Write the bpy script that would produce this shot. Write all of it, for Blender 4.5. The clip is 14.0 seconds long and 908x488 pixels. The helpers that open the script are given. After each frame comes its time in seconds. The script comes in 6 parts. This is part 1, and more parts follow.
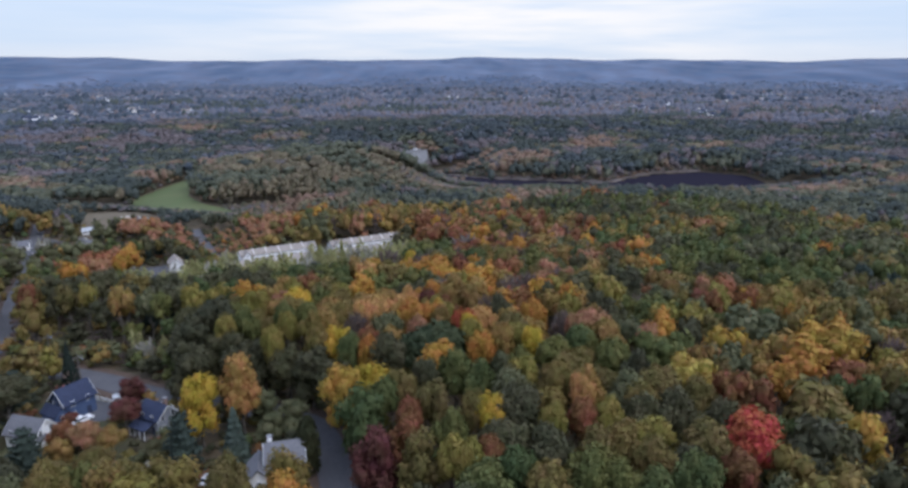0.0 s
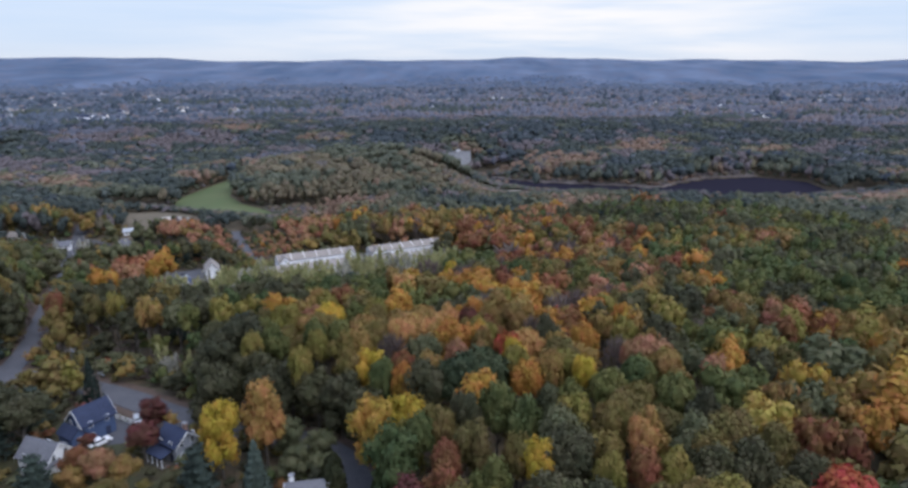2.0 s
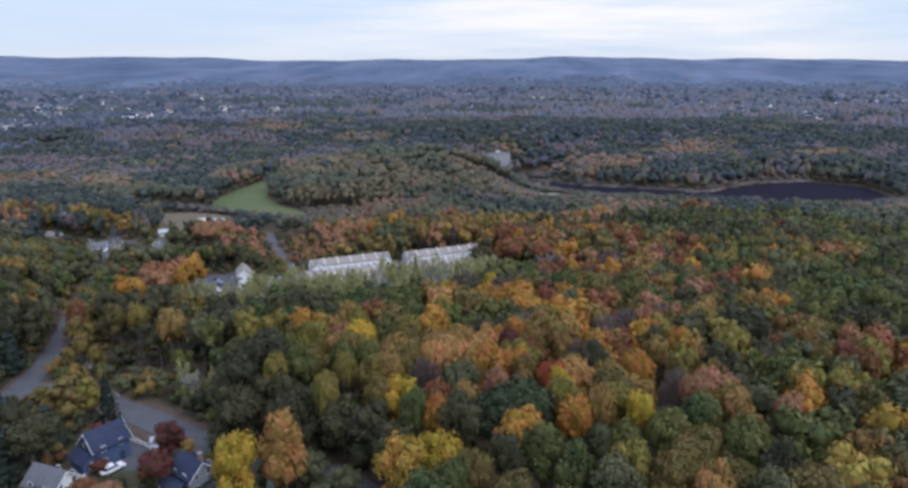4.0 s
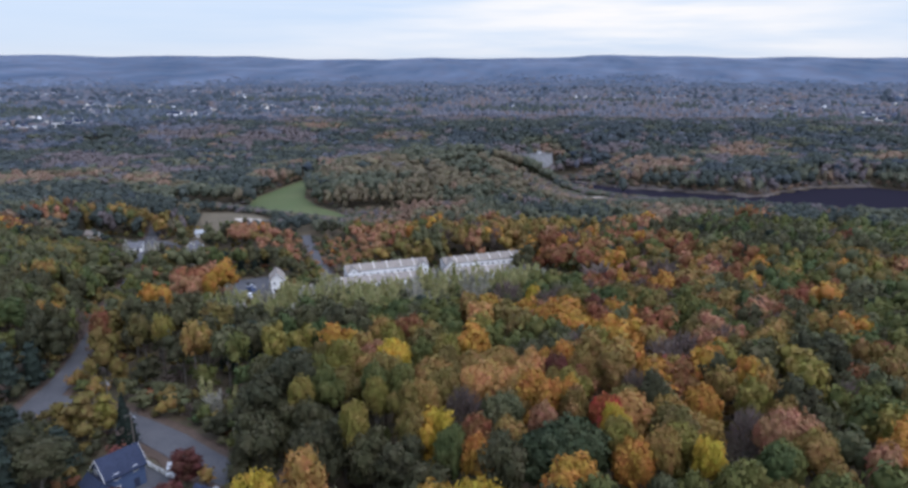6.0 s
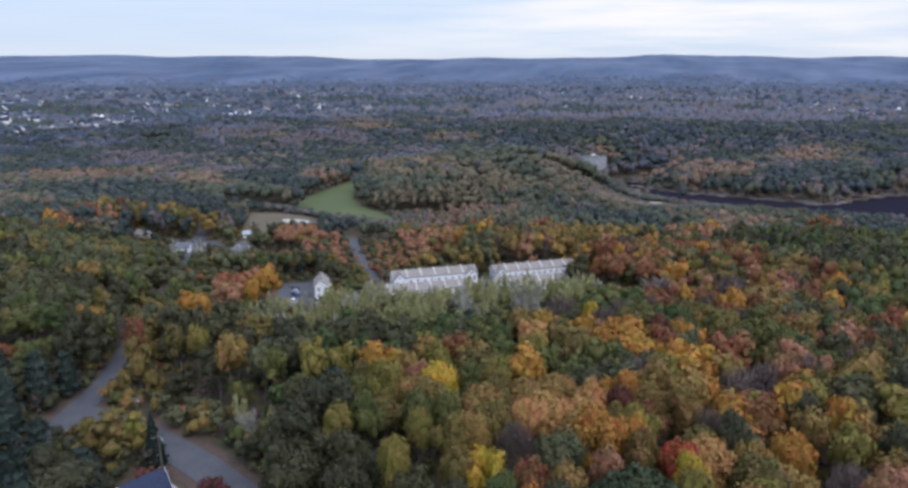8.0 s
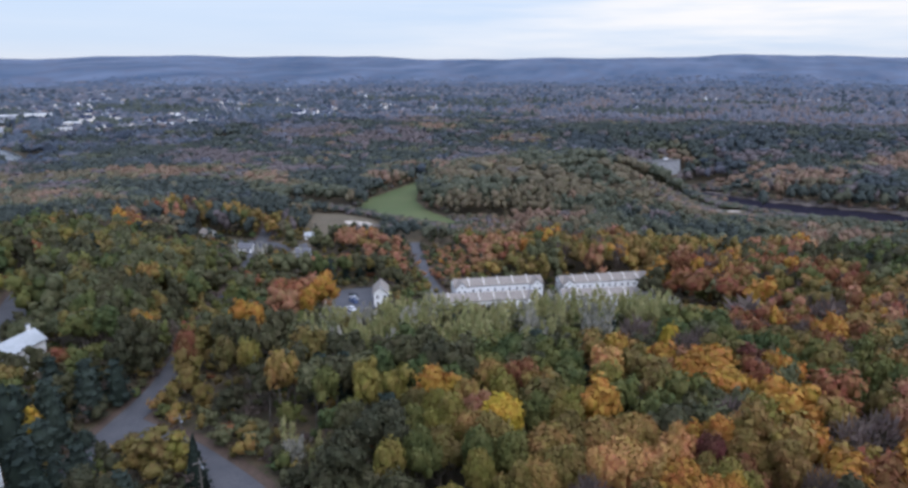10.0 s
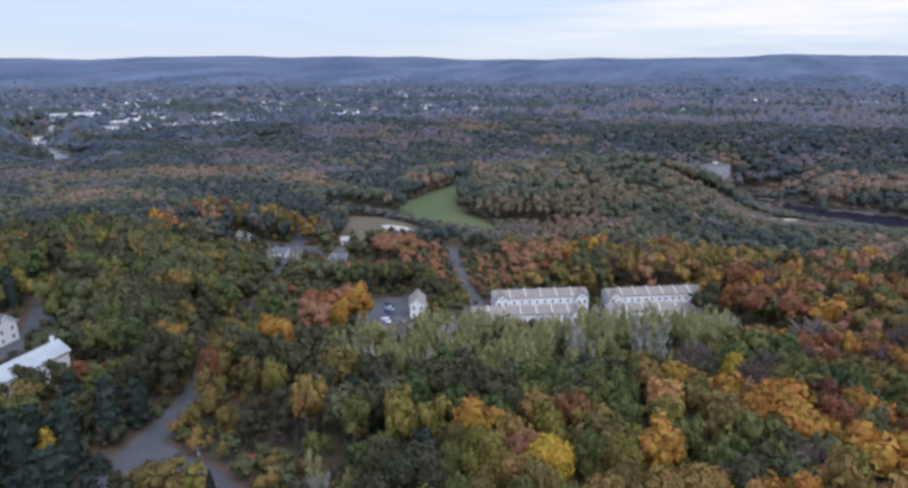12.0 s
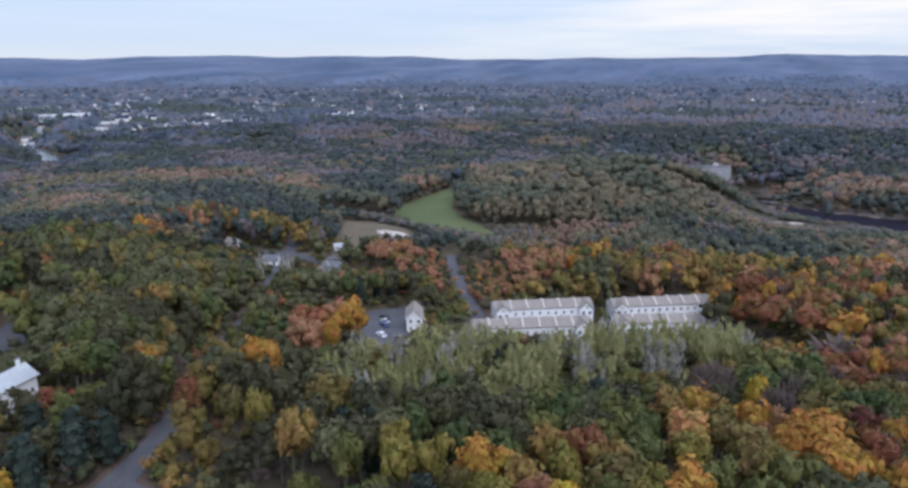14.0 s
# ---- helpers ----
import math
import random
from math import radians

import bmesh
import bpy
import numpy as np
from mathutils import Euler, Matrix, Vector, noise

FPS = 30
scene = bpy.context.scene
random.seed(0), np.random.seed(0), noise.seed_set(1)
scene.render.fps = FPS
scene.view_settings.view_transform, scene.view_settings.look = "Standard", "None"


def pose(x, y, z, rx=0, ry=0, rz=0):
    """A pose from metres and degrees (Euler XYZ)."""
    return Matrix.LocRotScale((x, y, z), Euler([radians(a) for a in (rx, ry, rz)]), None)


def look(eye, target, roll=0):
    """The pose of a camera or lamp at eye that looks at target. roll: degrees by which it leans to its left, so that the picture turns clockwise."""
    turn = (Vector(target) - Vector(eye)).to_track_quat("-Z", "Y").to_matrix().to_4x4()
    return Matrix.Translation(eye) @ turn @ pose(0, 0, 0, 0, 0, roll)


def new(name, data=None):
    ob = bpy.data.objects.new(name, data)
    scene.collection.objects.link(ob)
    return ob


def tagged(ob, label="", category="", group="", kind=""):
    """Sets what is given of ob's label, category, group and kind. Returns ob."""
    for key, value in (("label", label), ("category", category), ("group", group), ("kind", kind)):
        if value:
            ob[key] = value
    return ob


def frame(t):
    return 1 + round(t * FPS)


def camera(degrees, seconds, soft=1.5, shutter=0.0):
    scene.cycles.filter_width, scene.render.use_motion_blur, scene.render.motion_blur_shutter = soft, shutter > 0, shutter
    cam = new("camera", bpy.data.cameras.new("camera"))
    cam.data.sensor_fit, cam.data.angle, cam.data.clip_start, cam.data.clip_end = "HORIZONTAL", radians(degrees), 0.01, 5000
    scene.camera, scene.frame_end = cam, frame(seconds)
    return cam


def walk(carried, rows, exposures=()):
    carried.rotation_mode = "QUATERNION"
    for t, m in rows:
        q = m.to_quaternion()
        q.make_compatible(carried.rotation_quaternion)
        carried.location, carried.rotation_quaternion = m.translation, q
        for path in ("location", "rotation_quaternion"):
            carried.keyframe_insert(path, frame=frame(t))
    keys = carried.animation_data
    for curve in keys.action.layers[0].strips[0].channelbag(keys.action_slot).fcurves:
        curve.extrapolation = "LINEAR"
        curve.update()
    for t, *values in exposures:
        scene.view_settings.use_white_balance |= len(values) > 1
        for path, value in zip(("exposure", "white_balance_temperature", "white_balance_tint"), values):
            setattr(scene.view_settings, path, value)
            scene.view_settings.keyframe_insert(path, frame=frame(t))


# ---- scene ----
# The camera: a slow flight ahead that turns to the left.
PATH = [
    (0, -0.00, -0.00, 75.00, 74.90, 0.00),
    (0.5, -0.14, 3.35, 74.91, 74.91, 0.93),
    (1, -0.32, 6.76, 74.86, 74.93, 1.87),
    (1.5, -0.46, 10.19, 74.95, 74.93, 2.85),
    (2, -0.65, 13.50, 75.05, 74.91, 3.74),
    (2.5, -0.94, 16.78, 75.13, 74.89, 4.55),
    (5, -3.59, 33.05, 75.18, 74.78, 8.72),
    (5.5, -4.29, 36.22, 75.13, 74.74, 9.53),
    (6, -5.01, 39.48, 75.08, 74.75, 10.52),
    (6.5, -5.77, 42.67, 75.04, 74.73, 11.45),
    (7, -6.66, 45.76, 74.98, 74.74, 12.80),
    (7.5, -7.49, 48.62, 74.91, 74.74, 13.79),
    (10, -12.93, 63.74, 74.63, 74.75, 20.45),
    (10.5, -14.35, 66.74, 74.69, 74.75, 21.95),
    (11, -15.68, 69.62, 74.70, 74.75, 23.50),
    (11.5, -17.01, 72.43, 74.72, 74.76, 23.99),
    (12, -18.47, 75.25, 74.78, 74.76, 23.86),
    (12.5, -19.95, 78.02, 74.80, 74.75, 23.75),
    (13, -21.53, 80.81, 74.79, 74.76, 23.60),
    (13.5, -23.12, 83.53, 74.75, 74.77, 23.50),
    (14, -24.65, 86.25, 74.75, 74.75, 23.43),
]

cam = camera(69.15, 14.0, soft=2.95)
walk(cam, [(t, pose(x, y, z, rx, 0, rz)) for t, x, y, z, rx, rz in PATH])
scene.view_settings.exposure = 0.0

# ---- sky and sun ----
SUN_AZ, SUN_EL = radians(122), radians(52)     # from +y to the right: behind the camera, through thin cloud
GLOW_AZ = radians(4)
world = bpy.data.worlds.new("sky")
scene.world = world
world.use_nodes = True
wn, wl = world.node_tree.nodes, world.node_tree.links
wn.clear()


def wnode(kind, **values):
    n = wn.new(kind)
    for k, v in values.items():
        n.inputs[k].default_value = v
    return n


def wmath(op, a, b=None):
    n = wn.new("ShaderNodeMath")
    n.operation = op
    for i, v in enumerate((a, b)):
        if v is None:
            continue
        if isinstance(v, (int, float)):
            n.inputs[i].default_value = v
        else:
            wl.new(v, n.inputs[i])
    return n.outputs[0]


coord = wn.new("ShaderNodeTexCoord")
split = wn.new("ShaderNodeSeparateXYZ")
wl.new(coord.outputs["Generated"], split.inputs[0])
height = wn.new("ShaderNodeValToRGB")
wl.new(split.outputs["Z"], height.inputs[0])
ramp = height.color_ramp
ramp.elements[0].position, ramp.elements[0].color = 0.0, (0.69, 0.74, 0.86, 1)
ramp.elements[1].position, ramp.elements[1].color = 1.0, (0.84, 1.03, 1.50, 1)
for p, c in ((0.012, (0.68, 0.76, 0.90, 1)), (0.032, (0.62, 0.74, 0.93, 1)), (0.10, (0.60, 0.74, 0.97, 1)), (0.35, (0.73, 0.87, 1.21, 1))):
    ramp.elements.new(p).color = c
stretch = wn.new("ShaderNodeMapping")
stretch.inputs["Scale"].default_value = (1.3, 1.3, 15)
wl.new(coord.outputs["Generated"], stretch.inputs[0])
streaks = wnode("ShaderNodeTexNoise", Scale=1.7, Detail=5.0, Roughness=0.55)
wl.new(stretch.outputs[0], streaks.inputs["Vector"])
cloud = wn.new("ShaderNodeValToRGB")
wl.new(streaks.outputs[0], cloud.inputs[0])
cloud.color_ramp.elements[0].position, cloud.color_ramp.elements[0].color = 0.40, (0.0, 0.0, 0.0, 1)
cloud.color_ramp.elements[1].position, cloud.color_ramp.elements[1].color = 0.62, (1.0, 1.0, 1.0, 1)
# the cloud is thinnest and brightest ahead
toward = wn.new("ShaderNodeVectorMath")
toward.operation = "DOT_PRODUCT"
wl.new(coord.outputs["Generated"], toward.inputs[0])
toward.inputs[1].default_value = (math.sin(GLOW_AZ), math.cos(GLOW_AZ), 0.12)
glow = wmath("POWER", wmath("MAXIMUM", toward.outputs["Value"], 0.0), 14.0)
veil = wn.new("ShaderNodeMix")
veil.data_type = "RGBA"
wl.new(wmath("MULTIPLY", cloud.outputs[0], wmath("ADD", 0.10, wmath("MULTIPLY", glow, 0.8))), veil.inputs["Factor"])
wl.new(height.outputs[0], veil.inputs["A"])
veil.inputs["B"].default_value = (0.98, 0.96, 0.98, 1)
nishita = wn.new("ShaderNodeTexSky")
nishita.sky_type, nishita.sun_disc = "NISHITA", False
nishita.sun_elevation, nishita.sun_rotation = SUN_EL, SUN_AZ
both = wn.new("ShaderNodeMix")
both.data_type, both.blend_type = "RGBA", "ADD"
both.inputs["Factor"].default_value = 0.006
wl.new(veil.outputs["Result"], both.inputs["A"])
wl.new(nishita.outputs[0], both.inputs["B"])
back = wnode("ShaderNodeBackground", Strength=1.0)
wl.new(both.outputs["Result"], back.inputs["Color"])
wl.new(back.outputs[0], wn.new("ShaderNodeOutputWorld").inputs["Surface"])

sun = new("sun", bpy.data.lights.new("sun", "SUN"))
sun.data.energy, sun.data.angle, sun.data.color = 2.12, radians(50), (0.935, 0.95, 1.035)
sun.matrix_world = look((300 * math.sin(SUN_AZ), 300 * math.cos(SUN_AZ), 300 * math.tan(SUN_EL)), (0, 0, 0))

# ---- materials ----


def material(name, rough=0.7, metal=0.0):
    m = bpy.data.materials.new(name)
    m.use_nodes = True
    n, l = m.node_tree.nodes, m.node_tree.links
    b = n["Principled BSDF"]
    b.inputs["Roughness"].default_value, b.inputs["Metallic"].default_value = rough, metal
    b.inputs["Specular IOR Level"].default_value = 0.25
    return m, n, l, b


def blend(n, l, fac, a, b):
    mix = n.new("ShaderNodeMix")
    mix.data_type = "RGBA"
    l.new(fac, mix.inputs["Factor"])
    for key, v in (("A", a), ("B", b)):
        if isinstance(v, tuple):
            mix.inputs[key].default_value = (*v, 1)
        else:
            l.new(v, mix.inputs[key])
    return mix.outputs["Result"]


def noise_of(n, l, scale, detail=4.0, lo=0.35, hi=0.65, coords="Object", squash=None):
    at = n.new("ShaderNodeTexCoord")
    vec = at.outputs[coords]
    if squash:
        mp = n.new("ShaderNodeMapping")
        mp.inputs["Scale"].default_value = squash
        l.new(vec, mp.inputs[0])
        vec = mp.outputs[0]
    t = n.new("ShaderNodeTexNoise")
    t.inputs["Scale"].default_value, t.inputs["Detail"].default_value = scale, detail
    l.new(vec, t.inputs["Vector"])
    r = n.new("ShaderNodeMapRange")
    r.inputs["From Min"].default_value, r.inputs["From Max"].default_value = lo, hi
    l.new(t.outputs[0], r.inputs["Value"])
    return r.outputs[0]


def mixed(name, a, b, c, scale, fine, rough=0.8, bump_size=0.0, squash=None):
    """Two tones in patches, a third in fine grain."""
    m, n, l, s = material(name, rough)
    base = blend(n, l, noise_of(n, l, scale, squash=squash), a, b)
    grain = noise_of(n, l, fine, 3.0, 0.45, 0.75)
    l.new(blend(n, l, grain, base, c), s.inputs["Base Color"])
    if bump_size:
        bp = n.new("ShaderNodeBump")
        bp.inputs["Strength"].default_value, bp.inputs["Distance"].default_value = 0.5, bump_size
        l.new(grain, bp.inputs["Height"])
        l.new(bp.outputs[0], s.inputs["Normal"])
    return m


def leafy(name, a, b, rough=0.75, vary=1.0):
    """Foliage: a tone for each tree, and a lighter or darker one for each tuft."""
    m, n, l, s = material(name, rough)
    ob, geo, tone = n.new("ShaderNodeObjectInfo"), n.new("ShaderNodeNewGeometry"), n.new("ShaderNodeAttribute")
    tone.attribute_name = "tone"
    add, wrap = n.new("ShaderNodeMath"), n.new("ShaderNodeMath")
    add.operation, wrap.operation = "ADD", "FRACT"
    l.new(ob.outputs["Random"], add.inputs[0])
    l.new(tone.outputs["Fac"], add.inputs[1])
    l.new(add.outputs[0], wrap.inputs[0])
    col = blend(n, l, wrap.outputs[0], a, b)
    hsv, val, hue = n.new("ShaderNodeHueSaturation"), n.new("ShaderNodeMapRange"), n.new("ShaderNodeMapRange")
    val.inputs["To Min"].default_value, val.inputs["To Max"].default_value = 1 - 0.09 * vary, 1 + 0.09 * vary
    hue.inputs["To Min"].default_value, hue.inputs["To Max"].default_value = 0.5 - 0.014 * vary, 0.5 + 0.014 * vary
    l.new(geo.outputs["Random Per Island"], val.inputs["Value"])
    l.new(geo.outputs["Random Per Island"], hue.inputs["Value"])
    l.new(val.outputs[0], hsv.inputs["Value"])
    l.new(hue.outputs[0], hsv.inputs["Hue"])
    l.new(col, hsv.inputs["Color"])
    # boughs that have turned more or less than the rest of the crown
    turn = n.new("ShaderNodeTexNoise")
    turn.inputs["Scale"].default_value, turn.inputs["Detail"].default_value = 0.33, 2.0
    l.new(geo.outputs["Position"], turn.inputs["Vector"])
    far, bough = n.new("ShaderNodeMapRange"), n.new("ShaderNodeHueSaturation")
    far.inputs["From Min"].default_value, far.inputs["From Max"].default_value = 0.35, 0.65
    far.inputs["To Min"].default_value, far.inputs["To Max"].default_value = 0.5 - 0.018 * vary, 0.5 + 0.018 * vary
    l.new(turn.outputs[0], far.inputs["Value"])
    l.new(far.outputs[0], bough.inputs["Hue"])
    light = n.new("ShaderNodeMapRange")
    light.inputs["From Min"].default_value, light.inputs["From Max"].default_value = 0.35, 0.65
    light.inputs["To Min"].default_value, light.inputs["To Max"].default_value = 1 + 0.17 * vary, 1 - 0.15 * vary
    l.new(turn.outputs[0], light.inputs["Value"])
    l.new(light.outputs[0], bough.inputs["Value"])
    l.new(hsv.outputs[0], bough.inputs["Color"])
    l.new(bough.outputs[0], s.inputs["Base Color"])
    rough_leaves, relief = n.new("ShaderNodeTexNoise"), n.new("ShaderNodeBump")
    rough_leaves.inputs["Scale"].default_value, rough_leaves.inputs["Detail"].default_value = 1.7, 3.0
    relief.inputs["Strength"].default_value, relief.inputs["Distance"].default_value = 0.3, 0.6
    l.new(geo.outputs["Position"], rough_leaves.inputs["Vector"])
    l.new(rough_leaves.outputs[0], relief.inputs["Height"])
    l.new(relief.outputs[0], s.inputs["Normal"])
    # thin leaves let some light through
    thin, both_ways = n.new("ShaderNodeBsdfTranslucent"), n.new("ShaderNodeMixShader")
    l.new(bough.outputs[0], thin.inputs["Color"])
    both_ways.inputs[0].default_value = 0.28
    l.new(s.outputs[0], both_ways.inputs[1])
    l.new(thin.outputs[0], both_ways.inputs[2])
    l.new(both_ways.outputs[0], n["Material Output"].inputs["Surface"])
    return m


LEAF = {
    "green": leafy("green_leaves", (0.067, 0.093, 0.035), (0.137, 0.134, 0.040)),
    "dark": leafy("dark_green_leaves", (0.055, 0.056, 0.031), (0.090, 0.084, 0.040)),
    "olive": leafy("olive_leaves", (0.124, 0.100, 0.036), (0.196, 0.146, 0.045)),
    "tan": leafy("tan_leaves", (0.200, 0.128, 0.045), (0.289, 0.189, 0.059)),
    "amber": leafy("amber_leaves", (0.300, 0.185, 0.040), (0.385, 0.240, 0.050)),
    "straw": leafy("straw_yellow_leaves", (0.36, 0.255, 0.065), (0.42, 0.30, 0.08)),
    "peach": leafy("pale_orange_leaves", (0.375, 0.205, 0.075), (0.45, 0.25, 0.095)),
    "salmon": leafy("dull_pink_orange_leaves", (0.290, 0.146, 0.082), (0.355, 0.186, 0.104)),
    "sage": leafy("grey_green_leaves", (0.099, 0.103, 0.052), (0.129, 0.129, 0.063)),
    "deep": leafy("deep_blue_green_leaves", (0.038, 0.052, 0.026), (0.056, 0.070, 0.032)),
    "yellow": leafy("yellow_leaves", (0.3842, 0.2599, 0.03955), (0.4972, 0.339, 0.05085)),
    "orange": leafy("orange_leaves", (0.326, 0.160, 0.036), (0.420, 0.223, 0.048)),
    "rust": leafy("rust_leaves", (0.170, 0.074, 0.036), (0.235, 0.102, 0.046)),
    "red": leafy("red_leaves", (0.34, 0.072, 0.03944), (0.41, 0.1, 0.0522)),
    "maroon": leafy("maroon_leaves", (0.100, 0.036, 0.030), (0.150, 0.056, 0.042)),
    "bare": leafy("bare_twigs", (0.122, 0.092, 0.082), (0.168, 0.128, 0.112)),
    "poplar": leafy("pale_poplar_leaves", (0.262, 0.254, 0.108), (0.360, 0.342, 0.164)),
    "birch": leafy("pale_grey_twigs", (0.300, 0.285, 0.240), (0.390, 0.370, 0.320)),
    "blue": leafy("blue_green_needles", (0.04, 0.062, 0.052), (0.066, 0.088, 0.07)),
}
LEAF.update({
    # the far_ kinds carry distance haze in their leaf colours
    "far_green": leafy("hazed_green_woods", (0.060, 0.077, 0.086), (0.090, 0.106, 0.115), vary=0.6),
    "far_slate": leafy("hazed_slate_woods", (0.082, 0.103, 0.138), (0.112, 0.134, 0.172), vary=0.5),
    "far_mauve": leafy("hazed_mauve_bare_woods", (0.130, 0.134, 0.168), (0.165, 0.168, 0.202), vary=0.5),
    "far_rust": leafy("hazed_rust_woods", (0.150, 0.127, 0.134), (0.190, 0.156, 0.156), vary=0.5),
    # mid-distance woods: leaf colours paled and greyed to stand in for haze
    "far_hill_green": leafy("hazed_dull_green_woods", (0.098, 0.110, 0.077), (0.146, 0.150, 0.102), vary=0.8),
    "far_hill_olive": leafy("hazed_olive_woods", (0.158, 0.134, 0.088), (0.212, 0.176, 0.114), vary=0.8),
    "far_hill_tan": leafy("hazed_tan_woods", (0.228, 0.152, 0.110), (0.296, 0.198, 0.140), vary=0.8),
    "far_blue": leafy("hazed_blue_grey_woods", (0.080, 0.108, 0.160), (0.106, 0.136, 0.190), vary=0.3),
    "far_deep": leafy("hazed_deep_green_woods", (0.058, 0.073, 0.067), (0.088, 0.102, 0.088), vary=0.8),
    "far_shade": leafy("hazed_dark_evergreens", (0.046, 0.062, 0.084), (0.072, 0.090, 0.112), vary=0.6),
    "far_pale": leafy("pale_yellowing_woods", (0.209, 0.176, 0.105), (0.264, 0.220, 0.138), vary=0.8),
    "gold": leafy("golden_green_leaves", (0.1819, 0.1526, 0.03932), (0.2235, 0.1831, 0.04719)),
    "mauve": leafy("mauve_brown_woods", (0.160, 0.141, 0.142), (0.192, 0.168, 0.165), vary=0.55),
    "pine": leafy("pine_needles", (0.025, 0.038, 0.031), (0.042, 0.058, 0.046)),
    "spruce": leafy("dark_needles", (0.0176, 0.0272, 0.0208), (0.028, 0.0384, 0.0272)),
})
BARK = mixed("bark", (0.10, 0.085, 0.07), (0.17, 0.15, 0.13), (0.06, 0.05, 0.04), 0.8, 6.0, 0.9)
LITTER = mixed("leaf_litter", (0.085, 0.068, 0.048), (0.125, 0.090, 0.056), (0.066, 0.064, 0.040), 0.05, 0.6, 0.95, 0.2)
# the haze over the far hills is mixed into this blue
HILL = mixed("hazed_distant_woods", (0.046, 0.078, 0.134), (0.112, 0.144, 0.212), (0.092, 0.100, 0.142), 0.006, 0.012, 0.95, squash=(1, 0.3, 1))
ASPHALT = mixed("asphalt", (0.078, 0.078, 0.088), (0.105, 0.103, 0.112), (0.062, 0.062, 0.070), 0.15, 2.5, 0.8)
VERGE = mixed("leaf_strewn_verge", (0.088, 0.060, 0.048), (0.120, 0.082, 0.064), (0.062, 0.048, 0.038), 0.2, 1.5, 0.95)
GRASS = mixed("mown_grass", (0.082, 0.112, 0.044), (0.112, 0.130, 0.056), (0.098, 0.104, 0.050), 0.03, 0.4, 0.95)
LAWN = mixed("worn_lawn", (0.050, 0.058, 0.028), (0.072, 0.062, 0.034), (0.062, 0.046, 0.030), 0.12, 0.9, 0.95)
YARD = mixed("leaf_covered_yard", (0.190, 0.085, 0.045), (0.130, 0.075, 0.050), (0.200, 0.110, 0.060), 0.2, 1.2, 0.95)
DRYGRASS = mixed("dry_grass", (0.120, 0.095, 0.066), (0.145, 0.115, 0.080), (0.095, 0.082, 0.052), 0.06, 0.5, 0.95)
BANK = mixed("dry_shore", (0.170, 0.140, 0.128), (0.205, 0.172, 0.156), (0.130, 0.112, 0.098), 0.05, 0.4, 0.95)
SAND_AND_GLINT = mixed("pale_sand_and_glint", (0.46, 0.40, 0.34), (0.54, 0.47, 0.41), (0.38, 0.33, 0.28), 0.1, 0.8, 0.95)
CONCRETE = mixed("concrete", (0.22, 0.22, 0.23), (0.29, 0.29, 0.30), (0.17, 0.17, 0.18), 0.08, 0.5, 0.85, squash=(1, 1, 0.25))
WHITE = mixed("white_siding", (0.80, 0.80, 0.80), (0.86, 0.85, 0.84), (0.72, 0.72, 0.73), 0.4, 3.0, 0.6)
CREAM = mixed("cream_siding", (0.62, 0.58, 0.52), (0.70, 0.66, 0.60), (0.54, 0.50, 0.46), 0.4, 3.0, 0.6)
BLUE = mixed("blue_siding", (0.060, 0.090, 0.172), (0.072, 0.105, 0.192), (0.050, 0.076, 0.150), 0.4, 3.0, 0.6)
GREY = mixed("grey_siding", (0.30, 0.32, 0.36), (0.36, 0.38, 0.42), (0.26, 0.27, 0.30), 0.4, 3.0, 0.6)
TRIM = mixed("white_trim", (0.78, 0.78, 0.78), (0.82, 0.82, 0.82), (0.70, 0.70, 0.70), 0.6, 4.0, 0.5)
SLATE = mixed("slate_blue_shingles", (0.028, 0.037, 0.072), (0.038, 0.048, 0.088), (0.022, 0.029, 0.055), 0.3, 2.5, 0.85)
SHINGLE = mixed("grey_shingles", (0.135, 0.135, 0.150), (0.165, 0.165, 0.180), (0.105, 0.105, 0.115), 0.3, 2.5, 0.85)
TAUPE = mixed("taupe_shingles", (0.250, 0.216, 0.192), (0.290, 0.254, 0.226), (0.210, 0.184, 0.166), 0.3, 2.5, 0.85)
BRICK = mixed("brick", (0.24, 0.15, 0.12), (0.30, 0.20, 0.16), (0.20, 0.13, 0.11), 1.0, 6.0, 0.85)
WOOD = mixed("weathered_wood", (0.115, 0.100, 0.088), (0.150, 0.132, 0.115), (0.085, 0.074, 0.064), 0.6, 5.0, 0.85)


def plain(name, col, rough, metal=0.0):
    m, n, l, s = material(name, rough, metal)
    l.new(blend(n, l, noise_of(n, l, 1.5), tuple(c * 0.9 for c in col), col), s.inputs["Base Color"])
    return m


GLASS = plain("window_glass", (0.035, 0.042, 0.055), 0.08)
GLASS.node_tree.nodes["Principled BSDF"].inputs["Specular IOR Level"].default_value = 0.5
TYRE = plain("tyre_rubber", (0.02, 0.02, 0.02), 0.9)
STEEL = plain("galvanised_steel", (0.26, 0.27, 0.28), 0.6, 0.7)
PAINT = {k: plain("car_paint_" + k, c, 0.3) for k, c in (
    ("white", (0.75, 0.75, 0.76)), ("black", (0.02, 0.02, 0.023)), ("silver", (0.45, 0.46, 0.48)), ("blue", (0.05, 0.08, 0.18)))}
WATER, wtn, wtl, wts = material("dark_lake_water", 0.12)
wts.inputs["Base Color"].default_value = (0.022, 0.020, 0.030, 1)
